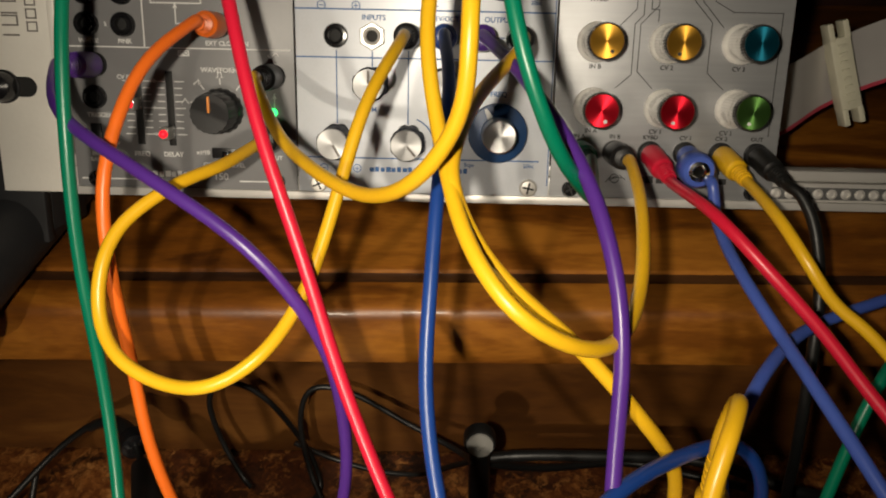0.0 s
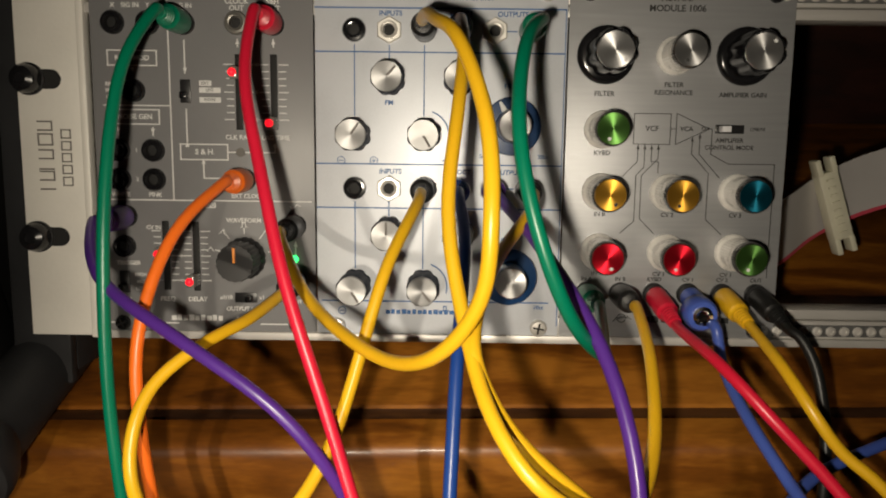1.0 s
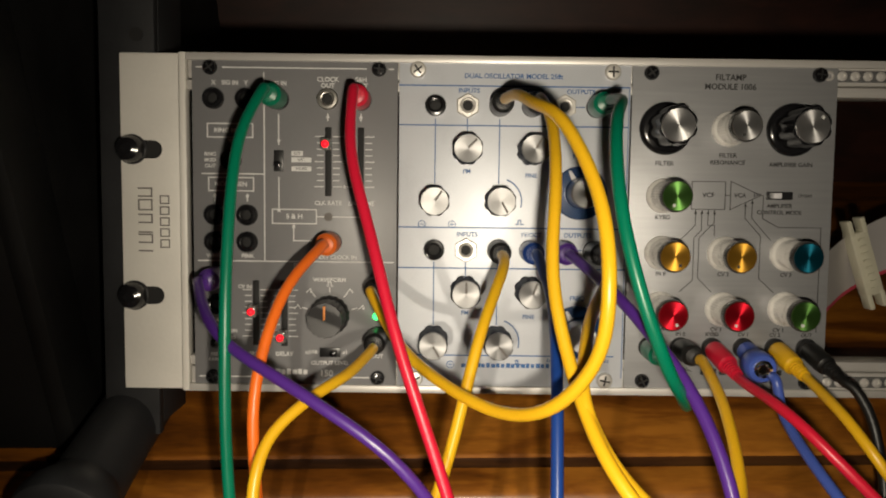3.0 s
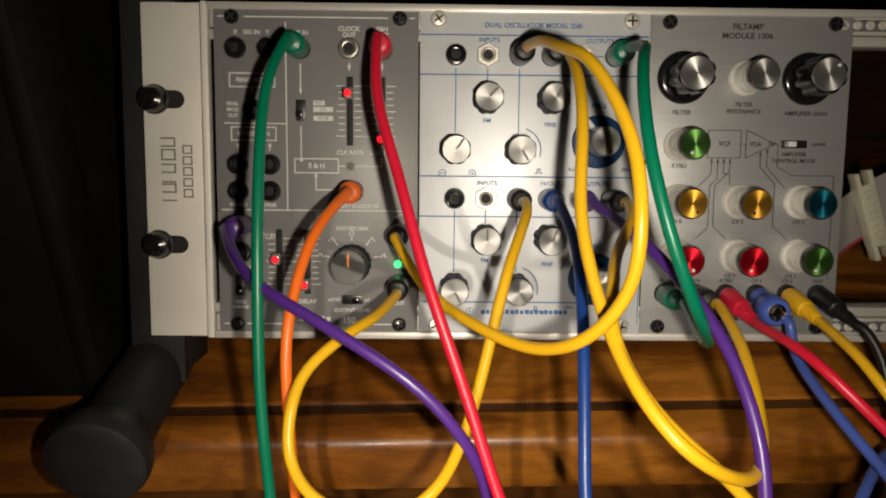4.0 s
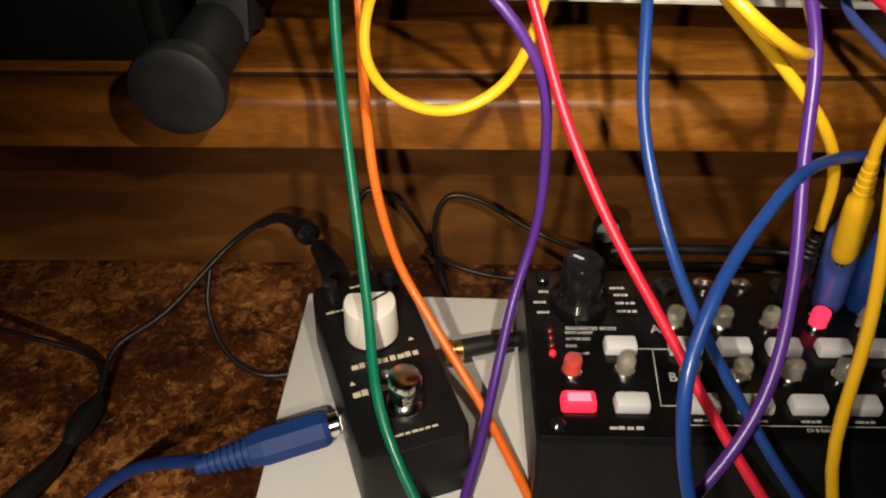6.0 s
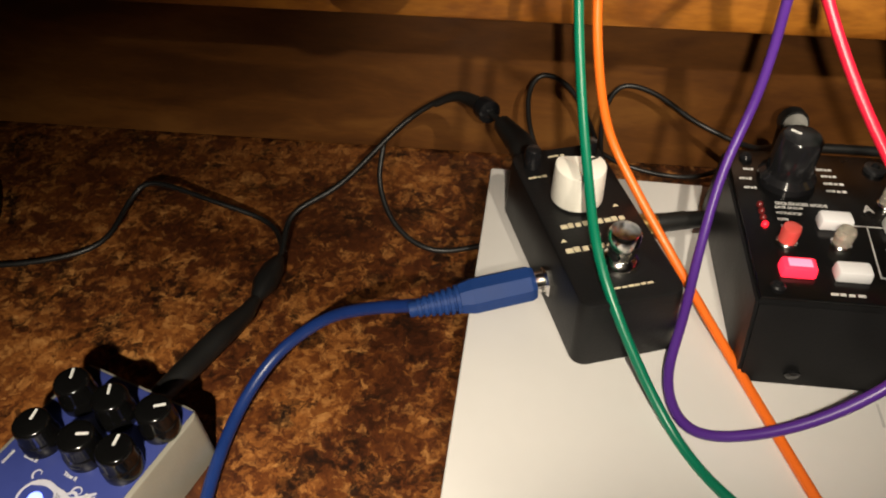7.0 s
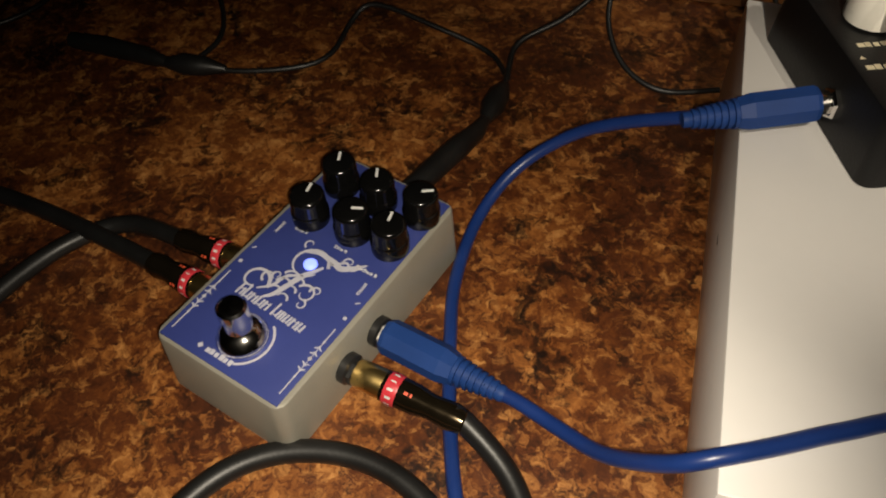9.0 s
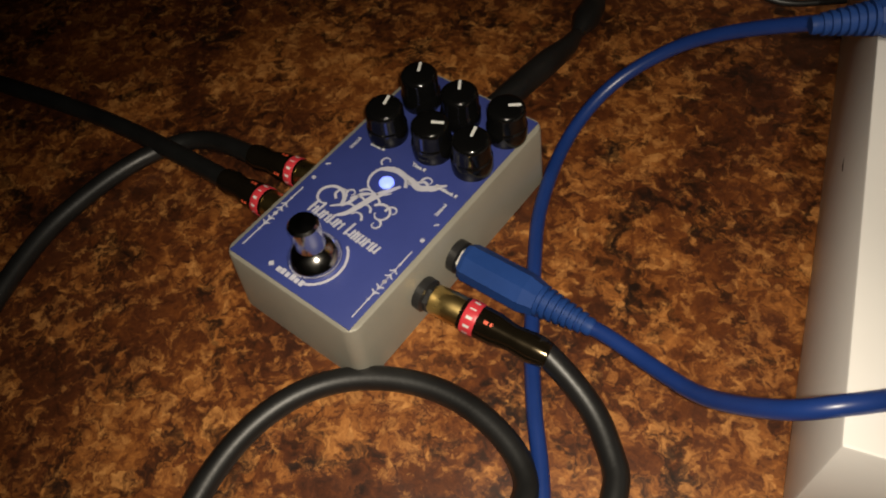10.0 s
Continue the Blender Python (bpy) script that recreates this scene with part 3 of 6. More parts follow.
def panel(parent, width, material, bevel=0.0003):
    part("panel", box(0.0002, width - 0.0003, 0.0, 0.0016, 0.0, 0.1285, bevel), material, parent)


# --- grey sample-and-hold module ---
def grey_module():
    t = thing("synth_module", at_rack(), "grey synthesizer module with sliders and white print", "synth module", "rack modules")
    panel(t, 0.08128, GREY_PAINT)
    for x in (0.0075, 0.07354):
        for z in (0.003, 0.1255):
            screw(t, x, z, BLACK_GLOSS)
    for x, z in ((0.0088, 0.1135), (0.0215, 0.1135), (0.0342, 0.1135), (0.0665, 0.1135), (0.0154, 0.0895), (0.0089, 0.0680), (0.0217, 0.0680), (0.0089, 0.0573), (0.0217, 0.0573),
                 (0.0550, 0.0576), (0.0105, 0.0436), (0.0095, 0.0323), (0.0735, 0.0407), (0.0735, 0.0199)):
        jack(t, x, z, BLACK_GLOSS)
    jack(t, 0.0535, 0.1137, NICKEL_DARK)
    slider(t, 0.0537, 0.0758, 0.1029, 0.0958)
    slider(t, 0.0665, 0.0758, 0.1029, 0.0782)
    slider(t, 0.0249, 0.0158, 0.0420, 0.0306)
    slider(t, 0.0362, 0.0155, 0.0418, 0.0205)
    knob(t, 0.0543, 0.0283, 0.0072, 0.0140, BLACK, None, pointer=ORANGE_PRINT, angle=0, flutes=18, depth=0.05, skirt=1.12)
    for x, z, up in ((0.0342, 0.0895, True), (0.0089, 0.0188, True), (0.0545, 0.0132, False)):
        w, hh = (0.0019, 0.0042) if up else (0.0042, 0.0019)
        s = part("switch", box(x - w, x + w, -0.0006, 0.0005, z - hh, z + hh, 0.0002), BLACK, t)
        dx, dz = (0, 0.0016) if up else (0.0016, 0)
        part("lever", box(x + dx - 0.0012, x + dx + 0.0012, -0.0040, -0.0006, z - dz - 0.0012, z - dz + 0.0012, 0.0003), BLACK_GLOSS, s)
    part("led", lathe([(0.0015, 0), (0.0015, 0.001), (0.001, 0.0018), (0, 0.002)], 16, on_panel(0.0730, 0.0281)), LED_GREEN, t, "lit green light")
    part("indicator", lathe([(0.0017, 0), (0.0017, 0.0006), (0, 0.0007)], 16, on_panel(0.0538, 0.0676)), DARK_PRINT, t)
    lines = bmesh.new()
    W = 0.00045
    for p in ([(0.0125, 0.1256), (0.0685, 0.1256)], [(0.0022, 0.1256), (0.0042, 0.1256)], [(0.0775, 0.1256), (0.0792, 0.1256)], [(0.0285, 0.1235), (0.0285, 0.0500)],
              [(0.0040, 0.0842), (0.0280, 0.0842)], [(0.0022, 0.0497), (0.0795, 0.0497)], [(0.0342, 0.1075), (0.0342, 0.0960)], [(0.0342, 0.0830), (0.0342, 0.0712)],
              frame_line(0.0316, 0.0490, 0.0648, 0.0704), [(0.0490, 0.0676), (0.0521, 0.0676)], [(0.0555, 0.0676), (0.0665, 0.0676), (0.0665, 0.0700)],
              [(0.0400, 0.0648), (0.0400, 0.0580), (0.0470, 0.0580)], frame_line(0.0062, 0.0240, 0.0985, 0.1038), frame_line(0.0065, 0.0242, 0.0775, 0.0827),
              [(0.0535, 0.1080), (0.0535, 0.1055)], [(0.0665, 0.1080), (0.0665, 0.1055)], [(0.0089, 0.0762), (0.0089, 0.0735)], [(0.0217, 0.0762), (0.0217, 0.0735)],
              [(0.0022, 0.0030), (0.0042, 0.0030)], [(0.0115, 0.0030), (0.0285, 0.0030)], [(0.0600, 0.0030), (0.0700, 0.0030)], [(0.0735, 0.0345), (0.0735, 0.0300)]):
        stroke(lines, p, W)
    for x, z, up in ((0.0535, 0.1080, 1), (0.0665, 0.1080, 1), (0.0342, 0.0962, -1), (0.0665, 0.0712, 1), (0.0342, 0.0710, 1), (0.0400, 0.0648, 1), (0.0089, 0.0742, -1), (0.0217, 0.0742, -1), (0.0151, 0.0962, -1), (0.0735, 0.0345, 1)):
        prism([(x - 0.0008, z - 0.0016 * up), (x + 0.0008, z - 0.0016 * up), (x, z)][::up], -0.0001, 0, bm=lines)
    for a, kind in ((-75, 0), (-38, 1), (0, 2), (38, 0), (75, 1)):
        x, z = 0.0543 + 0.0132 * math.sin(radians(a)), 0.0283 + 0.0125 * math.cos(radians(a))
        wave = ([(-1.2, -0.8), (0, 0.8), (1.2, -0.8)], [(-1.2, -0.8), (0.6, 0.8), (0.6, -0.8), (1.2, -0.2)], [(-1.2, -0.8), (-0.6, -0.8), (-0.6, 0.8), (0.6, 0.8), (0.6, -0.8), (1.2, -0.8)])[kind]
        stroke(lines, [(x + 0.001 * u, z + 0.001 * v) for u, v in wave], 0.0003)
    stroke(lines, [(0.0735 + 0.0006 * k, 0.0478 + 0.0008 * math.sin(1.05 * k)) for k in range(-3, 4)], 0.0003)
    for x, z0, z1 in ((0.0537, 0.0795, 0.0992), (0.0665, 0.0795, 0.0992), (0.0249, 0.0195, 0.0382), (0.0362, 0.0195, 0.0382)):
        for k in range(9):
            z = z0 + (z1 - z0) * k / 8
            w = 0.0052 if k in (0, 4, 8) else 0.0043
            for sgn in (-1, 1):
                stroke(lines, [(x + sgn * 0.0020, z), (x + sgn * w, z)], 0.00035)
    for a in (-75, -38, 0, 38, 75):
        sa, ca = math.sin(radians(a)), math.cos(radians(a))
        stroke(lines, [(0.0543 + 0.0094 * sa, 0.0283 + 0.0094 * ca), (0.0543 + 0.0112 * sa, 0.0283 + 0.0112 * ca)], 0.0004)
    for z in (0.0925, 0.0900, 0.0865):
        prism([(0.0392, z - 0.0010), (0.0392 + (0.0045 if z > 0.092 else 0.0078), z - 0.0010), (0.0392 + (0.0045 if z > 0.092 else 0.0078), z + 0.0009), (0.0392, z + 0.0009)], -0.00006, 0, bm=lines)
    prism([(0.0400, 0.0470), (0.0440, 0.0470), (0.0440, 0.0490), (0.0400, 0.0490)], -0.00006, 0, bm=lines)
    bars(lines, 0.0360, 0.0052, 0.0200, 0.0022, 9)
    tagged(part("line_print", lines, WHITE_PRINT, t, "white printed lines and scales", smooth=False), kind="stuff")
    letters([("X", 0.0088, 0.1196, 0.0017), ("SIG IN", 0.0152, 0.1196, 0.0017), ("Y", 0.0215, 0.1196, 0.0017), ("SIG IN", 0.0342, 0.1196, 0.0017), ("CLOCK", 0.0535, 0.1213, 0.0018), ("OUT", 0.0535, 0.1189, 0.0018),
             ("S&H", 0.0665, 0.1213, 0.0018), ("OUT", 0.0665, 0.1189, 0.0018), ("RING MOD", 0.0151, 0.1011, 0.0018), ("RING", 0.0072, 0.0918, 0.0014), ("MOD", 0.0072, 0.0895, 0.0014), ("OUT", 0.0072, 0.0872, 0.0014),
             ("NOISE GEN", 0.0153, 0.0801, 0.0018), ("1", 0.0153, 0.0680, 0.0014), ("2", 0.0153, 0.0573, 0.0014), ("WHITE", 0.0089, 0.0516, 0.0016), ("PINK", 0.0217, 0.0516, 0.0016), ("S & H", 0.0403, 0.0676, 0.0020),
             ("CLK RATE", 0.0537, 0.0730, 0.0017), ("LAG TIME", 0.0668, 0.0730, 0.0017), ("EXT CLOCK IN", 0.0575, 0.0515, 0.0016), ("WAVEFORM", 0.0543, 0.0424, 0.0017), ("CV IN", 0.0205, 0.0394, 0.0015), ("TRIGGER", 0.0105, 0.0259, 0.0016),
             ("HIGH", 0.0150, 0.0215, 0.0013), ("MID", 0.0150, 0.0188, 0.0013), ("LOW", 0.0150, 0.0161, 0.0013), ("FREQ", 0.0089, 0.0120, 0.0014), ("RANGE", 0.0089, 0.0099, 0.0014), ("FREQ", 0.0249, 0.0123, 0.0017),
             ("DELAY", 0.0362, 0.0123, 0.0017), ("x1/10", 0.0470, 0.0132, 0.0015), ("x1", 0.0605, 0.0132, 0.0015), ("OUTPUT LEVEL", 0.0545, 0.0088, 0.0016), ("OUT", 0.0735, 0.0118, 0.0015), ("150", 0.0530, 0.0045, 0.0026),
             ("10", 0.0602, 0.0992, 0.0012), ("5", 0.0602, 0.0893, 0.0012), ("0", 0.0602, 0.0795, 0.0012), ("10", 0.0305, 0.0382, 0.0012), ("5", 0.0305, 0.0288, 0.0012), ("0", 0.0305, 0.0195, 0.0012)], WHITE_PRINT, t)
    letters([("EXT", 0.0414, 0.0924, 0.0011), ("LFO", 0.0430, 0.0900, 0.0011), ("NOISE", 0.0431, 0.0865, 0.0011), ("LFO", 0.0420, 0.0480, 0.0013)], GREY_PAINT, t, name="reversed_lettering", lift=0.00018)
    part("wiring_board", box(0.004, 0.077, 0.0016, 0.022, 0.012, 0.116, 0.001), BLACK, t)


# --- silver dual oscillator ---
def silver_module():
    t = thing("synth_module", at_rack(0.08128), "silver dual oscillator module with blue print", "synth module", "rack modules")
    panel(t, 0.09144, SILVER)
    for x in (0.0075, 0.0837):
        for z in (0.003, 0.1255):
            screw(t, x, z, NICKEL, 0.0032)
    for z in (0.1118, 0.0551):
        for i in range(6):
            jack(t, 0.0145 + 0.01265 * i, z, "hex" if i in (1, 4) else BLACK_GLOSS)
    for dz in (0, -0.0556):
        for k, (x, z) in enumerate(((0.0271, 0.0946), (0.0526, 0.0947), (0.0146, 0.0745), (0.0400, 0.0746))):
            knob(t, x, z + dz, 0.0060, 0.0130, DIAL_EDGE, HUB_METAL, flutes=8, depth=0.09, skirt=1.0, face=0.91, pointer=DARK_PRINT, angle=(42, 30, 35, 150)[k] if not dz else (0, 20, 150, 140)[k])
        d = part("dial", lathe([(0.0106, 0), (0.0106, 0.0022), (0.0102, 0.0028), (0.0062, 0.0030), (0.0060, 0.0060), (0.0054, 0.0064), (0, 0.0064)], 48, on_panel(0.0719, 0.0782 + dz)), DIAL_BLUE, t, "large dark blue tuning dial")
        part("dial_knob", lathe([(0.0060, 0), (0.0058, 0.0075), (0.0053, 0.0080), (0.0, 0.0078)], 32, on_panel(0.0719, 0.0782 + dz, -0.0064)), CAP_METAL, d, "spun metal hub")
        part("pointer", prism([(-0.0011, 0.0062), (0.0011, 0.0062), (0.0004, 0.0098), (-0.0004, 0.0098)], -0.0033, -0.0029, m=Matrix.Translation((0.0719, 0, 0.0782 + dz)) @ Matrix.Rotation(radians(-28), 4, "Y")), WHITE_PRINT, d, "white pointer")
    ln = bmesh.new()
    for z in (0.1196, 0.1042, 0.0640, 0.0478):
        stroke(ln, [(0.0005, z), (0.0905, z)], 0.00048)
    stroke(ln, [(0.0020, 0.0126), (0.0870, 0.0126)], 0.00048)
    for dz in (0, -0.0564):
        for x in (0.0145, 0.0271, 0.0398):
            stroke(ln, [(x, 0.1065 + dz), (x, (0.0815 if x != 0.0271 else 0.1010) + dz)], 0.0004)
        stroke(ln, [(0.0652, 0.1118 + dz), (0.0730, 0.1118 + dz)], 0.0004)
        stroke(ln, [(0.0400 + 0.0090 * math.sin(radians(a)), 0.0746 + dz + 0.0090 * math.cos(radians(a))) for a in range(20, 116, 12)], 0.00048)
        for x, w in ((0.0095, 0), (0.0215, 1)):
            ring = [(x + 0.0014 * math.cos(radians(a)), 0.0652 + dz + 0.0014 * math.sin(radians(a))) for a in range(0, 361, 30)]
            stroke(ln, ring, 0.0003)
            stroke(ln, [(x - 0.0007, 0.0652 + dz), (x + 0.0007, 0.0652 + dz)], 0.0003)
            if w:
                stroke(ln, [(x, 0.0645 + dz), (x, 0.0659 + dz)], 0.0003)
        stroke(ln, [(0.0468, 0.0655 + dz), (0.0478, 0.0655 + dz), (0.0478, 0.0672 + dz), (0.0488, 0.0672 + dz), (0.0488, 0.0655 + dz), (0.0498, 0.0655 + dz)], 0.0004)
    stroke(ln, [(0.0905, 0.1196), (0.0905, 0.0040)], 0.0003)
    bars(ln, 0.0440, 0.0086, 0.0360, 0.0018, 18)
    tagged(part("line_print", ln, BLUE_PRINT, t, "fine blue printed lines", smooth=False), kind="stuff")
    words = [("DUAL OSCILLATOR MODEL 258t", 0.0450, 0.1234, 0.0019)]
    for dz in (0, -0.0564):
        words += [("INPUTS", 0.0276, 0.1177 + dz, 0.0018), ("1V/OCT", 0.0530, 0.1177 + dz, 0.0017), ("OUTPUTS", 0.0715, 0.1177 + dz, 0.0018), ("FM", 0.0271, 0.0862 + dz, 0.0018), ("FINE", 0.0526, 0.0848 + dz, 0.0017),
                  ("FREQ", 0.0719, 0.0925 + dz, 0.0018), ("5cps", 0.0620, 0.0672 + dz, 0.0014), ("20kc", 0.0835, 0.0672 + dz, 0.0014)]
    letters(words, BLUE_PRINT, t)
    part("wiring_board", box(0.004, 0.087, 0.0016, 0.022, 0.012, 0.116, 0.001), BLACK, t)


# --- brushed filter and amplifier ---
def filter_module():
    t = thing("synth_module", at_rack(0.17272), "brushed silver filter amplifier module with coloured knobs", "synth module", "rack modules")
    panel(t, 0.08128, BRUSHED)
    for x in (0.0075, 0.07354):
        for z in (0.003, 0.1255):
            screw(t, x, z, BLACK_GLOSS)
    X = (0.0137, 0.0387, 0.0638)
    for x in (X[0], X[2]):
        knob(t, x, 0.1040, 0.0078, 0.0165, BLACK_GLOSS, CAP_METAL, dot=WHITE_PRINT, flutes=8, depth=0.10, disc=0.0104, face=0.82, angle=135 if x < 0.05 else 45)
    knob(t, X[1], 0.1040, 0.0060, 0.0180, CLEAR_KNURL, ANOD_GREY, dot=BLACK_PRINT, flutes=36, depth=0.03, skirt=1.16, angle=200, ring=RING_DARK)
    for x, z, c, d, a in ((X[0], 0.0775, "green", WHITE_PRINT, 200), (X[0], 0.0548, "amber", BLACK_PRINT, 150), (X[1], 0.0548, "amber", BLACK_PRINT, 200), (X[2], 0.0550, "teal", ANOD["teal"], 205),
                          (X[0], 0.0325, "red", WHITE_PRINT, 160), (X[1], 0.0325, "red", WHITE_PRINT, 200), (X[2], 0.0328, "green", WHITE_PRINT, 200)):
        knob(t, x, z, 0.0060, 0.0180, CLEAR_KNURL, ANOD[c], dot=d, flutes=36, depth=0.03, skirt=1.16, angle=a, ring=RING_DARK)
    for i in range(6):
        jack(t, 0.0098 + 0.01268 * i, 0.0168, BLACK)
    s = part("switch", box(0.0545, 0.0650, -0.0006, 0.0005, 0.0765, 0.0797, 0.0003), BLACK, t)
    part("lever", box(0.0556, 0.0588, -0.0050, -0.0006, 0.0770, 0.0792, 0.0004), BUTTON, s, "pale switch lever")
    ln = bmesh.new()
    W = 0.00028
    stroke(ln, frame_line(0.0250, 0.0383, 0.0724, 0.0834), W)
    stroke(ln, [(0.0404, 0.0724), (0.0404, 0.0836), (0.0524, 0.0781), (0.0404, 0.0724)], W)
    stroke(ln, [(0.0383, 0.0780), (0.0404, 0.0780)], W)
    for x, pts in ((0.0268, [(0.0268, 0.0660), (0.0215, 0.0605)]), (0.0293, [(0.0293, 0.0640), (0.0265, 0.0610), (0.0265, 0.0440), (0.0215, 0.0395)]),
                   (0.0318, [(0.0318, 0.0660), (0.0345, 0.0660), (0.0345, 0.0620)]), (0.0343, [(0.0343, 0.0672), (0.0285, 0.0610), (0.0285, 0.0450), (0.0340, 0.0395)])):
        stroke(ln, [(x, 0.0722)] + pts, W)
        prism([(x - 0.0006, 0.0705), (x + 0.0006, 0.0705), (x, 0.0722)], -0.0001, 0, bm=ln)
    for x, z, pts in ((0.0465, 0.0752, [(0.0465, 0.0690), (0.0530, 0.0620), (0.0530, 0.0450), (0.0590, 0.0395)]), (0.0492, 0.0764, [(0.0492, 0.0690), (0.0570, 0.0605)])):
        stroke(ln, [(x, z)] + pts, W)
        prism([(x - 0.0006, z - 0.0016), (x + 0.0006, z - 0.0016), (x, z)], -0.0001, 0, bm=ln)
    stroke(ln, [(0.0524, 0.0781), (0.0535, 0.0781), (0.0535, 0.0690), (0.0600, 0.0655), (0.0770, 0.0655), (0.0770, 0.0235)], W)
    # the maker's winged mark and name become plain shapes
    for k in range(5):
        stroke(ln, [(0.0205 + 0.0012 * k, 0.0060 + 0.0006 * k), (0.0225 + 0.0012 * k, 0.0085 - 0.0004 * k)], W)
    stroke(ln, [(0.0235 + 0.0016 * math.cos(radians(a)), 0.0072 + 0.0016 * math.sin(radians(a))) for a in range(0, 361, 30)], W)
    bars(ln, 0.0480, 0.0070, 0.0340, 0.0026, 9)
    tagged(part("line_print", ln, BLACK_PRINT, t, "thin black signal diagram", smooth=False), kind="stuff")
    letters([("FILTAMP", 0.0387, 0.1240, 0.0023), ("MODULE 1006", 0.0387, 0.1204, 0.0023), ("FILTER", X[0], 0.0903, 0.0018), ("FILTER", X[1], 0.0937, 0.0017), ("RESONANCE", X[1], 0.0909, 0.0017), ("AMPLIFIER GAIN", X[2], 0.0903, 0.0017),
             ("KYBD", X[0], 0.0690, 0.0017), ("VCF", 0.0316, 0.0780, 0.0019), ("VCA", 0.0442, 0.0780, 0.0017), ("EXP", 0.0510, 0.0781, 0.0012), ("LINEAR", 0.0700, 0.0781, 0.0012), ("AMPLIFIER", 0.0600, 0.0740, 0.0016), ("CONTROL MODE", 0.0600, 0.0714, 0.0016),
             ("IN B", X[0], 0.0465, 0.0016), ("CV 2", X[1], 0.0465, 0.0016), ("CV 3", X[2], 0.0465, 0.0016), ("IN A", X[0], 0.0242, 0.0016), ("CV 1", X[1] - 0.002, 0.0242, 0.0016), ("CV 1", X[2] - 0.002, 0.0242, 0.0016),
             ("IN A", 0.0098, 0.0222, 0.0015), ("IN B", 0.0225, 0.0222, 0.0015), ("KYBD", 0.0352, 0.0222, 0.0015), ("CV 1", 0.0478, 0.0222, 0.0015), ("CV 2", 0.0605, 0.0222, 0.0015), ("OUT", 0.0732, 0.0222, 0.0015)], BLACK_PRINT, t)
    part("wiring_board", box(0.004, 0.077, 0.0016, 0.022, 0.012, 0.116, 0.001), BLACK, t)


ORANGE_PRINT = mat("orange_pointer", (0.80, 0.28, 0.05), 0.5)
DIAL_EDGE = mat("blue_black_edge", (0.006, 0.011, 0.026), 0.6, spec=0.2)
CLEAR_KNURL = mat("clear_knurled_plastic", (0.78, 0.76, 0.72), 0.28, vary=0.15, scale=200, coat=0.3)
RING_DARK = mat("smoked_knurled_plastic", (0.03, 0.028, 0.025), 0.35, vary=0.2, scale=200)
ANOD_GREY = spun("grey_anodised", (0.42, 0.42, 0.42))
grey_module()
silver_module()
filter_module()

# ---- behind the rack ----
def ribbon_cable():
    t = thing("ribbon_cable", at_rack(), "grey ribbon cable with a red edge and cream header", "ribbon cable")
    path = [(0.262, 0.045, 0.030), (0.285, 0.066, 0.036), (0.312, 0.090, 0.046), (0.345, 0.100, 0.058), (0.400, 0.095, 0.072)]
    for name, s0, s1, material in (("band", -0.0150, 0.0135, RIBBON), ("edge_stripe", -0.0170, -0.0150, RED_STRIPE)):
        bm = bmesh.new()
        c = spline(path, 5)
        rows = [[bm.verts.new((p.x, p.y + d, p.z + s)) for s, d in ((s0, 0), (s1, 0), (s1, 0.0009), (s0, 0.0009))] for p in c]
        for a, b in zip(rows, rows[1:]):
            for k in range(4):
                bm.faces.new((a[k], b[k], b[(k + 1) % 4], a[(k + 1) % 4]))
        bmesh.ops.recalc_face_normals(bm, faces=bm.faces[:])
        part(name, bm, material, t)
    m = Matrix.Translation((0.3140, 0.083, 0.0445)) @ Matrix.Rotation(radians(-18.5), 4, "Y")
    bm = box(-0.0046, 0.0046, -0.004, 0.004, -0.0165, 0.0165, 0.0005)
    for s in (-1, 1):
        for x in (-1, 1):
            box(x * 0.0034 - 0.0013, x * 0.0034 + 0.0013, -0.0045, 0.003, s * 0.0195 - 0.004, s * 0.0195 + 0.004, 0.0005, bm=bm)
    h = part("header", bm, CREAM, t, "cream nylon pin header", m=m)
    for k in range(8):
        part("pin", box(-0.0017, 0.0017, -0.0052, -0.0040, -0.0130 + k * 0.0037 - 0.0006, -0.0130 + k * 0.0037 + 0.0006, 0.0002), CREAM, h, m=m)


ribbon_cable()
CABINET = mat("black_vinyl_cloth", (0.0045, 0.0045, 0.0045), 0.65, vary=0.4, scale=25, bump=0.3, wear=0.1, spec=0.22)
cab = thing("speaker_cabinet", Matrix(), "black scuffed cabinet standing on the wooden shelf", "cabinet")
part("body", box(-0.60, -0.0560, 0.004, 0.30, 0.1467, 0.62, 0.006), CABINET, cab)
part("corner", box(-0.0640, -0.0535, 0.0005, 0.030, 0.1467, 0.62, 0.004), CABINET, cab, "worn dark edge strip")

# ---- white laptop box ----
BOX = Matrix.Translation((0.0000, -0.2952, 0.0)) @ Matrix.Rotation(radians(-1.48), 4, "Z")
lb = thing("laptop_box", BOX, "white coated cardboard laptop box lying on the counter", "box")
part("lid", box(0.0, 0.3400, 0.0, 0.2410, 0.0004, 0.0580, 0.0012, taper=-0.010), CARDBOARD, lb)
bm = bmesh.new()
for i, (w, tall) in enumerate(((0.0095, 1), (0.0060, 0), (0.0055, 0), (0.0068, 1), (0.0066, 0), (0.0066, 0), (0.0058, 1), (0.0070, 1), (0.0036, 0), (0.0064, 0))):
    x = 0.1475 + 0.0094 * i + (0.004 if i > 6 else 0)
    top = 0.0046 if tall else 0.0018
    stroke(bm, [(x, -0.0042), (x, top)], 0.0009)
    stroke(bm, [(x + w * 0.8, -0.0042), (x + w * 0.8, 0.0016)], 0.0009)
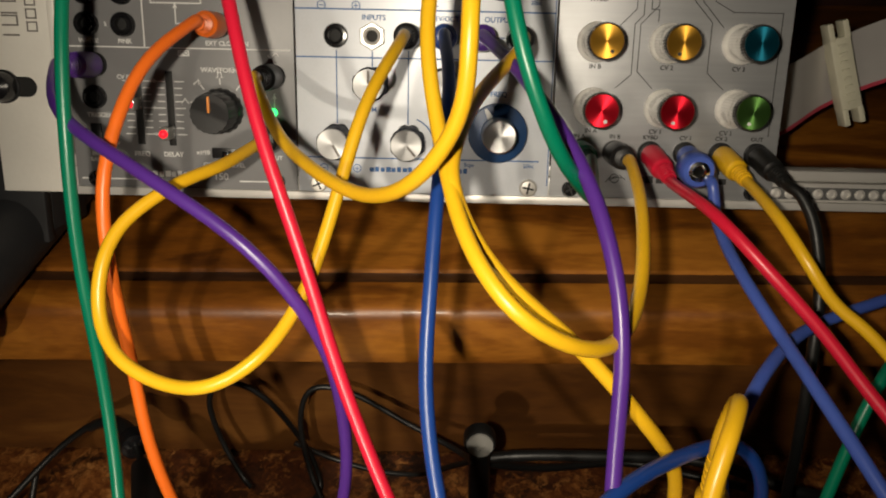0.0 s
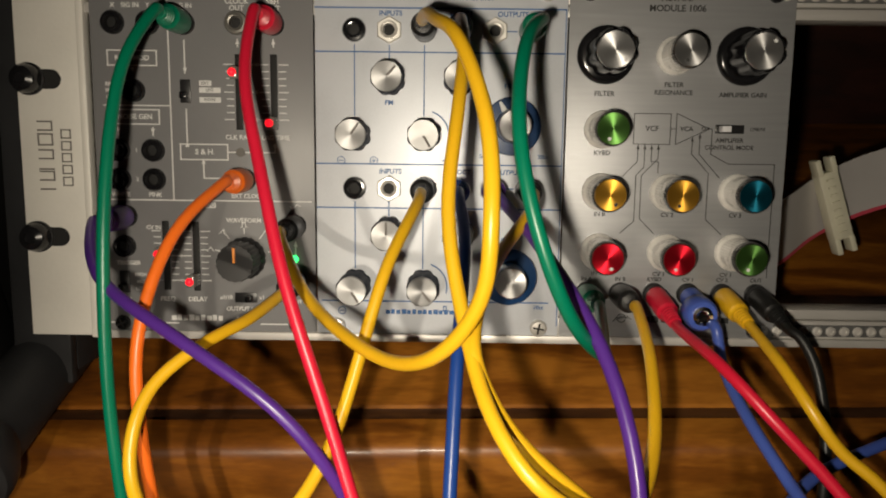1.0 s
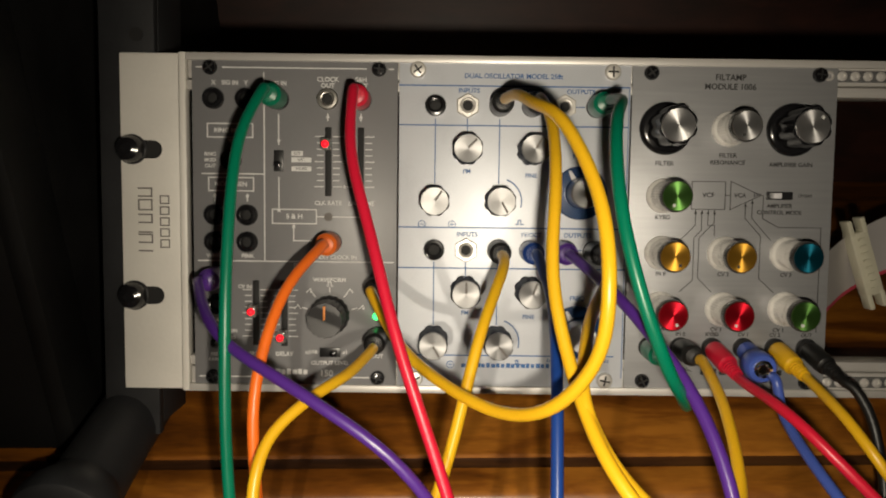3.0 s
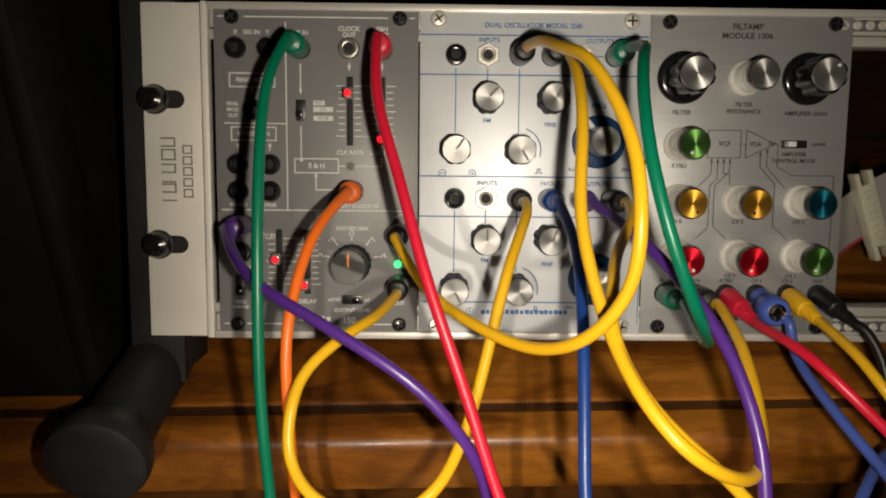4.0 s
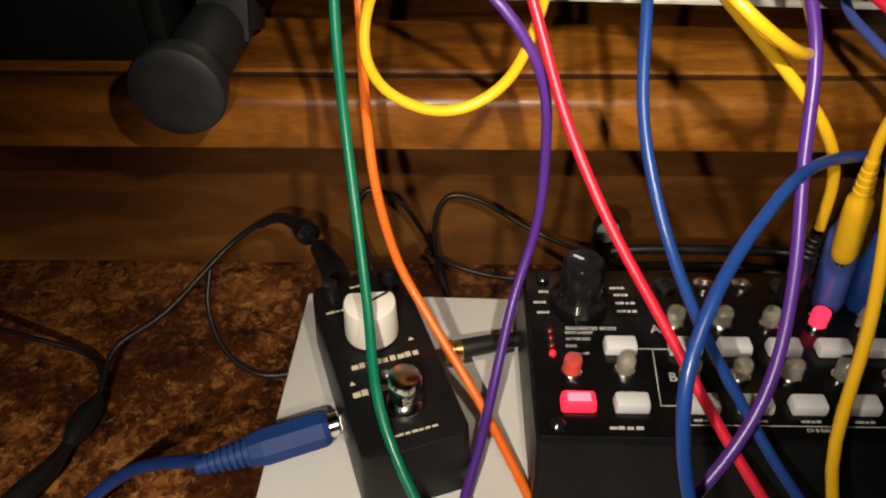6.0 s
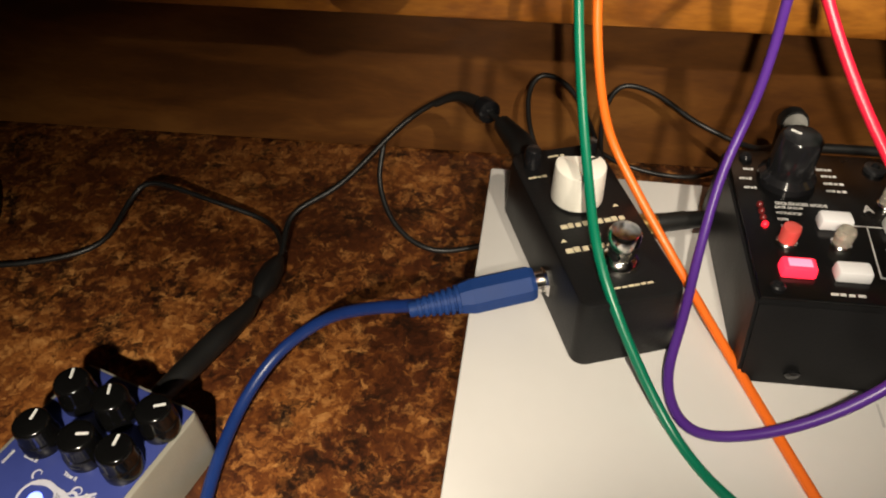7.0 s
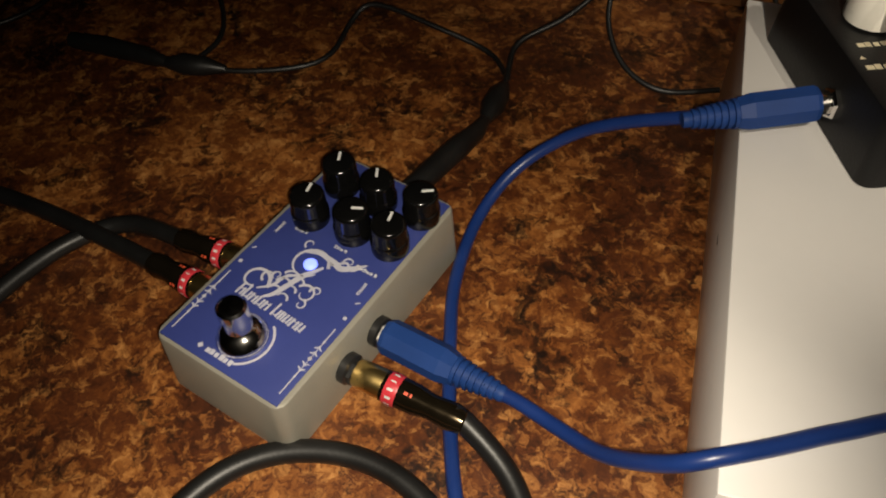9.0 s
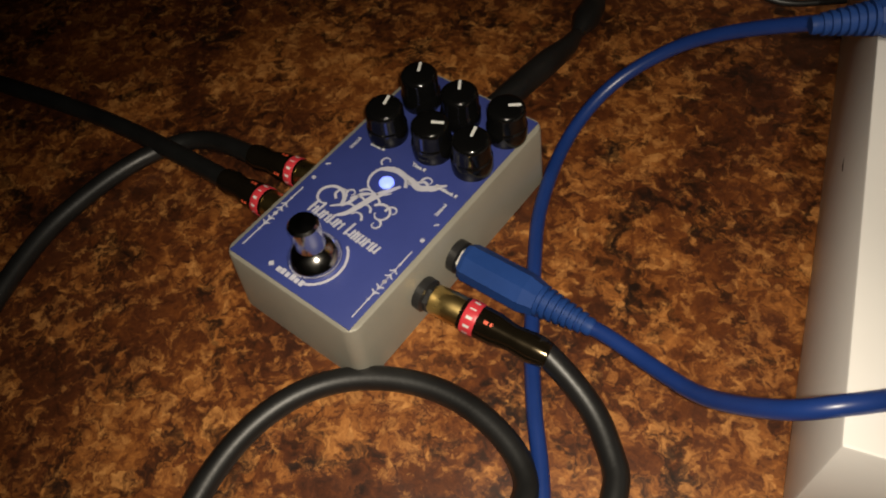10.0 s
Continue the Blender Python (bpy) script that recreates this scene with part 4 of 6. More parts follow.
tagged(part("printed_name", bm, GREY_PRINT, lb, "grey plain blocks", smooth=False, m=Matrix.Translation((0, 0.1200, 0.0580)) @ Matrix.Rotation(radians(-90), 4, "X")), kind="stuff")
bm = prism([(0.0052 * math.cos(radians(a)) * (1.0 if 30 < a < 330 else 0.8), 0.0068 * math.sin(radians(a))) for a in range(0, 360, 20)], -0.0009, 0.0)
part("side_mark", bm, BLACK_PRINT, lb, "dark plain oval", smooth=False, m=Matrix.Translation((0.0, 0.1150, 0.036)) @ Matrix.Rotation(radians(-90), 4, "Z"))

# ---- step sequencer ----
def sequencer():
    t = thing("step_sequencer", Matrix(), "black step sequencer with white buttons and clear knobs", "sequencer")
    x0, x1 = 0.1020, 0.2970
    bm = bmesh.new()
    sec = [(-0.1700, 0.0582), (-0.1605, 0.0920), (-0.0770, 0.0940), (-0.0720, 0.0582)]
    a = [bm.verts.new((x0, y, z)) for y, z in sec]
    b = [bm.verts.new((x1, y, z)) for y, z in sec]
    for i in range(4):
        bm.faces.new((a[i], a[(i + 1) % 4], b[(i + 1) % 4], b[i]))
    bm.faces.new(a[::-1])
    bm.faces.new(b)
    bmesh.ops.recalc_face_normals(bm, faces=bm.faces[:])
    bmesh.ops.bevel(bm, geom=bm.edges[:], offset=0.0012, segments=2, affect="EDGES")
    part("body", bm, BLACK_METAL, t)
    T = Matrix.Translation((0, -0.1605, 0.0926)) @ Matrix.Rotation(math.atan2(0.0020, 0.0835), 4, "X")
    up = lambda x, y, z=0.0: T @ Matrix.Translation((x, y + 0.1605, z))
    part("top_plate", box(x0 + 0.0012, x1 - 0.0012, 0.0010, 0.0826, -0.0004, 0.0010, 0.0003), BLACK_PLATE, t, m=T)
    for x, y in ((0.1095, -0.1548), (0.1100, -0.0830), (0.2890, -0.1548), (0.2890, -0.0830)):
        part("screw", lathe([(0.0027, 0), (0.0027, 0.0010), (0.0018, 0.0018), (0.0012, 0.0018), (0.001, 0.001), (0, 0.001)], 16, up(x, y, 0.001)), BLACK_GLOSS, t)
    for x in (0.1205, 0.2790):
        part("screw", lathe([(0.0028, 0), (0.0028, 0.0008), (0.0020, 0.0014), (0, 0.0010)], 16, Matrix.Translation((x, -0.1685, 0.0640)) @ Matrix.Rotation(radians(106), 4, "X")), BLACK_GLOSS, t)
    cols = [0.1598 + 0.01825 * i for i in range(8)]
    button = lambda x, y, lit=False: part("button", box(-0.0062, 0.0062, -0.0034, 0.0034, 0.0, 0.0050, 0.0011, taper=0.06), BUTTON_RED if lit else BUTTON, t, "lit red button" if lit else "white rubber button", m=up(x, y, 0.001))
    for y in (-0.1210, -0.1472):
        for x in cols:
            button(x, y)
    button(0.1358, -0.1210)
    button(0.1357, -0.1472)
    lit = button(0.1172, -0.1470, True)
    part("lens", box(-0.0040, 0.0040, -0.0018, 0.0018, 0.0049, 0.0054, 0.0002), BUTTON_LENS, lit, "bright pink centre", m=up(0.1172, -0.1470, 0.001))
    def stub(x, y, material, label=""):
        k = part("clear_knob", lathe([(0.0036, 0), (0.0036, 0.0012), (0.0032, 0.0018), (0.0034, 0.0074), (0.0031, 0.0083), (0.0020, 0.0087), (0, 0.0087)], 24, up(x, y, 0.001)), material, t, label)
        part("shaft", lathe([(0.0038, 0), (0.0038, 0.0014), (0.0032, 0.0019), (0, 0.0019)], 18, up(x, y, 0.001)), CHROME, k)
    for i, x in enumerate(cols):
        stub(x - 0.0012, -0.1080, RED_GLOW if i == 3 else SMOKY, "red glowing step knob" if i == 3 else "")
        stub(x - 0.0012, -0.1335, SMOKY)
    stub(0.1165, -0.1325, RED_CLEAR, "red tinted clear knob")
    stub(0.1357, -0.1320, SMOKY)
    k = part("mode_knob", lathe([(0.0112, 0), (0.0112, 0.0030), (0.0088, 0.0050), (0.0082, 0.0200), (0.0070, 0.0216), (0, 0.0220)], 40, up(0.1235, -0.0955, 0.001), 12, 0.03), BLACK_GLOSS, t, "tall black mode knob")
    part("pointer", box(-0.0048, -0.0006, -0.0004, 0.0004, 0.0219, 0.0223), WHITE_PRINT, k, m=up(0.1235, -0.0955, 0.001) @ Matrix.Rotation(radians(-35), 4, "Z"))
    for i in range(4):
        part("led", lathe([(0.0012, 0), (0.0012, 0.0012), (0.0007, 0.0018), (0, 0.002)], 12, up(0.1106, -0.1235 + 0.0037 * i, 0.001)), LED_RED if i == 0 else LED_OFF, t)
    for i in range(9):
        part("jack", lathe([(0.0042, 0), (0.0042, 0.0014), (0.0030, 0.0020), (0.0018, 0.0020), (0.0017, 0.0004), (0, 0.0004)], 18, up(0.1600 + 0.0155 * i, -0.0862, 0.001)), CHROME if i in (1, 2) else BLACK, t)
    flat = T @ Matrix.Translation((0, 0.1605, 0.001)) @ Matrix.Rotation(radians(-90), 4, "X")
    ln = bmesh.new()
    stroke(ln, [(0.1432, -0.1205), (0.1540, -0.1205)], 0.0004)
    stroke(ln, [(0.1482, -0.1205), (0.1462, -0.1466), (0.1530, -0.1466)], 0.0004)
    stroke(ln, [(0.1528, -0.1545), (0.2900, -0.1545)], 0.0003)
    for x, y, w in ((0.1100, -0.0905, 0.004), (0.1080, -0.0965, 0.005), (0.1090, -0.1020, 0.005), (0.1400, -0.0880, 0.006), (0.1410, -0.0920, 0.006), (0.1420, -0.0965, 0.008), (0.1420, -0.1010, 0.008), (0.1330, -0.1560, 0.012)):
        bars(ln, x, y, w, 0.0013, 4)
    for x in cols:
        bars(ln, x, -0.1525, 0.007, 0.0010, 4)
    tagged(part("line_print", ln, GREY_PRINT, t, "white printed lines", smooth=False, m=flat), kind="stuff")
    letters([("SEQUENCER MODE", 0.1265, -0.1105, 0.0016), ("GATE ON/OFF", 0.1215, -0.1128, 0.0012), ("ACTIVE STEP", 0.1210, -0.1160, 0.0012), ("SLIDE", 0.1180, -0.1195, 0.0012), ("STEP JUMP", 0.1205, -0.1232, 0.0012),
             ("A", 0.1512, -0.1105, 0.0040), ("B", 0.1530, -0.1340, 0.0040), ("SPEED", 0.1165, -0.1412, 0.0014), ("DUTY", 0.1357, -0.1412, 0.0014), ("CV B RANGE", 0.1990, -0.1562, 0.0014), ("DUTY", 0.1780, -0.1030, 0.0012), ("GATE", 0.2150, -0.1015, 0.0013), ("CV", 0.2330, -0.1015, 0.0013), ("GATE", 0.2500, -0.1015, 0.0013)], GREY_PRINT, t, m=flat)


BLACK_PLATE = mat("black_lacquered_plate", (0.0032, 0.0032, 0.0034), 0.24, vary=0.3, scale=50, spec=0.35)
RED_GLOW = glow("red_lit_knob", (1.0, 0.03, 0.08), 0.9)
sequencer()

# ---- black mini pedal on the box ----
def fuzz_pedal():
    m = Matrix.Translation((0.0470, -0.1180, 0.0581)) @ Matrix.Rotation(radians(19.5), 4, "Z")
    t = thing("effects_pedal", m, "small black effects pedal with a large white knob", "effects pedal", "effects pedals")
    bm = rounded_case(0.0415, 0.0955, 0.0298, 0.0055, 0.955)
    part("case", bm, BLACK_METAL, t)
    top = 0.0298
    kb = lathe([(0.0104, 0), (0.0105, 0.0020), (0.0100, 0.0148), (0.0098, 0.0155), (0.0093, 0.0158), (0, 0.0159)], 48)
    for v in kb.verts:
        v.co.y = min(v.co.y, 0.0052)
    k = part("volume_knob", kb, IVORY, t, "large ivory white knob with a flat side", m=Matrix.Translation((-0.0015, 0.0120, top + 0.001)) @ Matrix.Rotation(radians(-14), 4, "Z"))
    part("pointer", box(-0.0005, 0.0005, 0.0002, 0.0086, 0.0157, 0.0162), BLACK_PRINT, k, m=Matrix.Translation((-0.0015, 0.0120, top + 0.001)) @ Matrix.Rotation(radians(-70), 4, "Z"))
    for x in (-0.0125, 0.0125):
        part("small_knob", lathe([(0.0036, 0), (0.0034, 0.0080), (0.0028, 0.0088), (0, 0.009)], 18, Matrix.Translation((x, 0.0360, top))), BLACK_GLOSS, t)
    s = part("footswitch", lathe([(0.0074, 0), (0.0074, 0.0014), (0.0066, 0.0034), (0.0050, 0.0046), (0.0046, 0.0075), (0.0058, 0.0085), (0.0061, 0.0145), (0.0052, 0.0162), (0, 0.0168)], 30, Matrix.Translation((0.0010, -0.0265, top))), CHROME, t, "chrome footswitch")
    part("led", lathe([(0.0020, 0), (0.0020, 0.0010), (0.0012, 0.0018), (0, 0.002)], 14, Matrix.Translation((-0.0020, -0.0110, top))), CLEAR_GREY, t)
    pr = bmesh.new()
    bars(pr, 0.0, -0.0035, 0.0270, 0.0026, 9)
    bars(pr, -0.0045, -0.0165, 0.0230, 0.0028, 7)
    bars(pr, 0.0010, -0.0385, 0.0170, 0.0010, 7)
    bars(pr, -0.0125, 0.0280, 0.0080, 0.0012, 4)
    bars(pr, 0.0, 0.0400, 0.0080, 0.0010, 3)
    for x, z in ((-0.0150, -0.0110), (0.0120, 0.0040)):
        prism([(x - 0.0012, z - 0.0008), (x + 0.0012, z - 0.0008), (x, z + 0.0010)], -0.0001, 0, bm=pr)
    tagged(part("name_print", pr, PALE_PRINT, t, "pale plain blocks", smooth=False, m=Matrix.Translation((0, 0, top)) @ Matrix.Rotation(radians(-90), 4, "X")), kind="stuff")
    for s2 in (-1, 1):
        part("jack_nut", lathe([(0.0062, 0), (0.0062, 0.0022), (0.0050, 0.0030), (0, 0.003)], 6, Matrix.Translation((s2 * 0.0198, -0.0145 if s2 < 0 else 0.0100, 0.0125)) @ Matrix.Rotation(radians(90 * s2), 4, "Y")), CHROME, t, smooth=False)
    part("power_socket", box(-0.0165, -0.0065, 0.0455, 0.0475, 0.0100, 0.0210, 0.001), BLACK, t)


fuzz_pedal()

# ---- blue delay pedal on the counter ----
P2 = Matrix.Translation((-0.1459, -0.2298, 0.0)) @ Matrix.Rotation(radians(-18.3), 4, "Z")


KNOB_BLACK = mat("smooth_black_knob", (0.003, 0.003, 0.003), 0.14, vary=0.2, scale=80)


SCROLL_PRINT = mat("pale_lilac_print", (0.46, 0.46, 0.52), 0.55, vary=0.08, scale=200)


def delay_pedal():
    t = thing("effects_pedal", P2, "blue and grey metal delay pedal with six black knobs", "effects pedal", "effects pedals")
    bm = rounded_case(0.0612, 0.1130, 0.0310, 0.0048, 0.972, 0.0014)
    part("case", bm, CAST, t)
    top = 0.0311
    part("face_plate", box(-0.0275, 0.0275, -0.0533, 0.0533, top - 0.0006, top + 0.0003, 0.0002), PEDAL_BLUE, t, "glossy blue face")
    inv = P2.inverted()
    for (x, y), a in zip(((-0.1490, -0.1880), (-0.1312, -0.1935), (-0.1125, -0.1965), (-0.1552, -0.2075), (-0.1362, -0.2110), (-0.1200, -0.2145)), (10, 14, -70, -2, -80, -2)):
        p = inv @ Vector((x, y, 0))
        m = Matrix.Translation((p.x, p.y, top))
        k = part("knob", lathe([(0.0074, 0), (0.0076, 0.0010), (0.0076, 0.0058), (0.0072, 0.0066), (0.0070, 0.0070), (0.0070, 0.0126), (0.0068, 0.0138), (0.0062, 0.0146), (0.0052, 0.0149), (0, 0.0150)], 40, m), KNOB_BLACK, t)
        part("pointer", box(-0.0005, 0.0005, 0.0006, 0.0052, 0.0148, 0.0153), WHITE_PRINT, k, m=m @ Matrix.Rotation(radians(a + 18), 4, "Z"))
    p = inv @ Vector((-0.1587, -0.2663, 0))
    m = Matrix.Translation((p.x, p.y, top))
    s = part("footswitch", lathe([(0.0094, 0), (0.0095, 0.0012), (0.0090, 0.0024), (0.0078, 0.0044), (0.0062, 0.0060), (0.0050, 0.0067), (0.0047, 0.0072), (0.0047, 0.0120), (0.0052, 0.0126), (0.0052, 0.0180), (0.0044, 0.0190), (0, 0.0194)], 36, m), CHROME, t, "chrome footswitch")
    p = inv @ Vector((-0.1471, -0.2301, 0))
    part("led", lathe([(0.0027, 0), (0.0027, 0.0010), (0.0018, 0.0020), (0, 0.0023)], 18, Matrix.Translation((p.x, p.y, top))), LED_BLUE, t, "lit blue-white light")
    pr = bmesh.new()
    cx, cy = p.x, p.y
    # scrollwork round the light: spirals and leafy curls
    def curl(x, y, r, a0, a1, shrink=0.55, w=0.0008, n=18):
        pts = []
        for i in range(n + 1):
            f = i / n
            rr, a = r * (1 - f * shrink), radians(a0 + (a1 - a0) * f)
            pts.append((x + rr * math.cos(a), y + rr * math.sin(a)))
        for i in range(n):
            stroke(pr, pts[i:i + 2], w * (0.95 - 0.65 * i / n))
    def swash(pts, widths):
        p3 = [Vector((x, y, 0)) for x, y in pts]
        run = spline(p3, 8)
        n = len(run) - 1
        for i in range(n):
            f = i / n * (len(widths) - 1)
            k = min(int(f), len(widths) - 2)
            w = widths[k] + (widths[k + 1] - widths[k]) * (f - k)
            stroke(pr, [(cx + run[i].x, cy + run[i].y), (cx + run[i + 1].x, cy + run[i + 1].y)], w)
    curl(cx - 0.0005, cy, 0.0076, 20, 330, 0.25, 0.0014)
    swash([(-0.0060, 0.0040), (0.0000, 0.0062), (0.0070, 0.0055), (0.0120, 0.0050), (0.0185, 0.0108)], [0.0008, 0.0016, 0.0026, 0.0024, 0.0004])
    swash([(0.0060, 0.0030), (0.0110, 0.0078), (0.0150, 0.0060), (0.0185, 0.0106)], [0.0006, 0.0010, 0.0010, 0.0005])
    swash([(0.0050, 0.0010), (0.0010, -0.0060), (-0.0010, -0.0120), (-0.0030, -0.0180), (-0.0060, -0.0215)], [0.0010, 0.0024, 0.0022, 0.0016, 0.0006])
    swash([(0.0020, -0.0050), (-0.0040, -0.0090), (-0.0060, -0.0150), (-0.0100, -0.0190)], [0.0006, 0.0014, 0.0012, 0.0005])
    for k in range(3):
        y = -0.0085 - 0.0043 * k
        curl(cx - 0.0020 - 0.0006 * k, cy + y, 0.0036, 170, 20 - 30 * (k % 2), 0.5, 0.0010, 9)
        curl(cx + 0.0010 - 0.0004 * k, cy + y - 0.0010, 0.0030, 10, 160, 0.5, 0.0009, 9)
    curl(cx + 0.0070, cy - 0.0120, 0.0044, 150, -160, 0.6, 0.0011)
    curl(cx + 0.0100, cy - 0.0090, 0.0024, 200, -60, 0.6, 0.0009)
    curl(cx + 0.0085, cy - 0.0165, 0.0022, 90, -200, 0.6, 0.0008)
    curl(cx - 0.0135, cy - 0.0165, 0.0062, 10, 300, 0.55, 0.0015)
    curl(cx - 0.0100, cy - 0.0125, 0.0028, 250, -20, 0.6, 0.0010)
    curl(cx - 0.0075, cy - 0.0105, 0.0020, 250, -60, 0.6, 0.0008)
    curl(cx - 0.0065, cy + 0.0080, 0.0022, 250, 20, 0.5, 0.0007)
    curl(cx + 0.0120, cy + 0.0085, 0.0024, 220, -20, 0.5, 0.0008)
    # the product's name, as plain upright strokes
    rng = random.Random(5)
    x = cx - 0.0155
    for k in range(10):
        if k == 5:
            x += 0.0018
        y, hh = cy - 0.0245 - 0.00015 * k, 0.0050 if k in (0, 1, 5) else 0.0030
        wide = 0.0012 + 0.0010 * rng.random()
        stroke(pr, [(x, y), (x + 0.0004, y + hh)], 0.0009)
        stroke(pr, [(x + wide, y + 0.0001), (x + wide + 0.0003, y + 0.0028)], 0.0008)
        stroke(pr, [(x, y + (0.0002 if k % 2 else 0.0026)), (x + wide, y + (0.0005 if k % 2 else 0.0024))], 0.0005)
        x += wide + 0.0012
    ax, ay = inv @ Vector((-0.1587, -0.2663, 0)), 0
    for a0 in range(-64, 48, 10):
        r0 = 0.0112
        stroke(pr, [(ax.x + r0 * math.cos(radians(a0)), ax.y + r0 * math.sin(radians(a0))), (ax.x + r0 * math.cos(radians(a0 + 7)), ax.y + r0 * math.sin(radians(a0 + 6)))], 0.0009)
    bars(pr, 0.0 - 0.0020, -0.0492, 0.0125, 0.0022, 6)
    prism([(-0.0124, -0.0492), (-0.0112, -0.0504), (-0.0100, -0.0492), (-0.0112, -0.0480)], -0.0001, 0, bm=pr)
    for x in (-0.0252, 0.0252):
        stroke(pr, [(x, -0.0490), (x, -0.0390)], 0.0004)
        stroke(pr, [(x, -0.0260), (x, -0.0190)], 0.0004)
        stroke(pr, [(x, -0.0390), (x, -0.0260)], 0.0003)
        for y, d in ((-0.0388, 1), (-0.0364, 1), (-0.0298, -1), (-0.0274, -1)):
            for side in (-1, 1):
                stroke(pr, [(x, y), (x + side * 0.0006, y + 0.0009 * d), (x + side * 0.0013, y + 0.0012 * d)], 0.0005)
        prism([(x, -0.0342), (x + 0.0009, -0.0331), (x, -0.0320), (x - 0.0009, -0.0331)], -0.0001, 0, bm=pr)
        for y in (-0.0412, -0.0250):
            prism([(x, y - 0.0007), (x + 0.0006, y), (x, y + 0.0007), (x - 0.0006, y)], -0.0001, 0, bm=pr)
        prism([(x - 0.0007, -0.0140), (x + 0.0007, -0.0140), (x + 0.0007, -0.0126), (x - 0.0007, -0.0126)], -0.0001, 0, bm=pr)
        stroke(pr, [(x - 0.0005, -0.006), (x + 0.0005, -0.005)], 0.0005)
    tagged(part("scrollwork", pr, SCROLL_PRINT, t, "white scrollwork print and plain blocks", smooth=False, m=Matrix.Translation((0, 0, top + 0.0003)) @ Matrix.Rotation(radians(-90), 4, "X")), kind="stuff")
    letters([("Level R", -0.0150, 0.0110, 0.0015), ("Time R", 0.0040, 0.0115, 0.0015), ("Feedback R", 0.0190, 0.0080, 0.0015), ("(MONO)", 0.0225, 0.0005, 0.0011, 90), ("(MONO)", -0.0235, 0.0080, 0.0011, 90), ("Back L", 0.0235, 0.0205, 0.0014)], WHITE_PRINT, t,
            m=Matrix.Translation((0, 0, top + 0.0003)) @ Matrix.Rotation(radians(-90), 4, "X"))
    for s2, ys in ((1, (-0.0030, -0.0221)), (-1, (-0.0050, -0.0240))):
        for y in ys:
            part("jack_ring", lathe([(0.0062, 0), (0.0062, 0.0030), (0.0050, 0.0036), (0.0040, 0.0036), (0.0036, 0.001), (0, 0.001)], 28, Matrix.Translation((s2 * 0.0300, y, 0.0150)) @ Matrix.Rotation(radians(90 * s2), 4, "Y")), BLACK, t)
            part("jack_nut", lathe([(0.0052, 0.0030), (0.0052, 0.0052), (0.0044, 0.0056), (0.0036, 0.0056), (0.0034, 0.002)], 6, Matrix.Translation((s2 * 0.0300, y, 0.0150)) @ Matrix.Rotation(radians(90 * s2), 4, "Y")), NICKEL if y > -0.01 else BLACK, t, smooth=False)
    part("power_socket", box(-0.006, 0.006, 0.0555, 0.0570, 0.009, 0.021, 0.001), BLACK, t)


delay_pedal()

# ---- patch cords ----
def cord(parent, pts, r, material, step=6, rounds=3, segs=12):
    return part("cord", tube(relax(spline(pts, step), rounds), r, segs), material, parent)


def plug(parent, p, q, r, material, ridged=True, back=0.0022, label="", shell=None):
    """A moulded plug from the socket p to the cord's start q."""
    L = (Vector(q) - Vector(p)).length
    prof = [(r * 0.80, 0.0), (r * 0.92, L * 0.03), (r, L * 0.10), (r, L * 0.52), (r * 0.94, L * 0.62), (r * 0.72, L * 0.66)]
    n = 4 if ridged else 0
    for i in range(n):
        f = 0.68 + 0.26 * i / n
        rr = r * 0.70 + (back * 1.1 - r * 0.70) * i / n
        prof += [(rr, L * f), (rr, L * (f + 0.035)), (rr * 0.86, L * (f + 0.04)), (rr * 0.86, L * (f + 0.06))]
    prof += [(back * 1.12, L * 0.96), (back, L), (0, L)]
    b = part("plug", lathe(prof, 24, along(p, q)), material, parent, label)
    part("sleeve", lathe([(r * 0.42, 0), (r * 0.42, 0.004), (0, 0.004)], 14, along(Vector(p) - (Vector(q) - Vector(p)).normalized() * 0.0035, q)), CHROME, b, "metal plug sleeve")
    return b


def patch(colour, start, pts, end=None, start_plug=None, end_plug=None, label="", length=0.0235, tail=(), sr=0.0044, droop=(0.0, 0.0), skip=1):
    """A patch lead: sockets are (x, z) on the rack face, pts the run between the plugs."""
    t = thing("patch_cable", Matrix(), label or colour + " patch cable hanging from the rack", "cable", "patch cables")
    pts = [Vector(p) for p in pts]
    run = list(pts)
    if start:
        p, q = at_rack(start[0], -0.0022, start[1]).translation, at_rack(start[0] + droop[0], -length, start[1] + droop[1]).translation
        plug(t, p, q, sr, start_plug or CORD[colour])
        run = [q - (q - p).normalized() * 0.004, q, q + (q - p).normalized() * 0.004] + run[skip:]
    if end:
        p, q = at_rack(end[0], -0.0022, end[1]).translation, at_rack(end[0], -length, end[1]).translation
        plug(t, p, q, sr, end_plug or CORD[colour])
        run = run[:-1] + [q + (q - p).normalized() * 0.004, q, q - (q - p).normalized() * 0.004]
    run += [Vector(p) for p in tail]
    cord(t, run, 0.0019, CORD[colour])
    return t


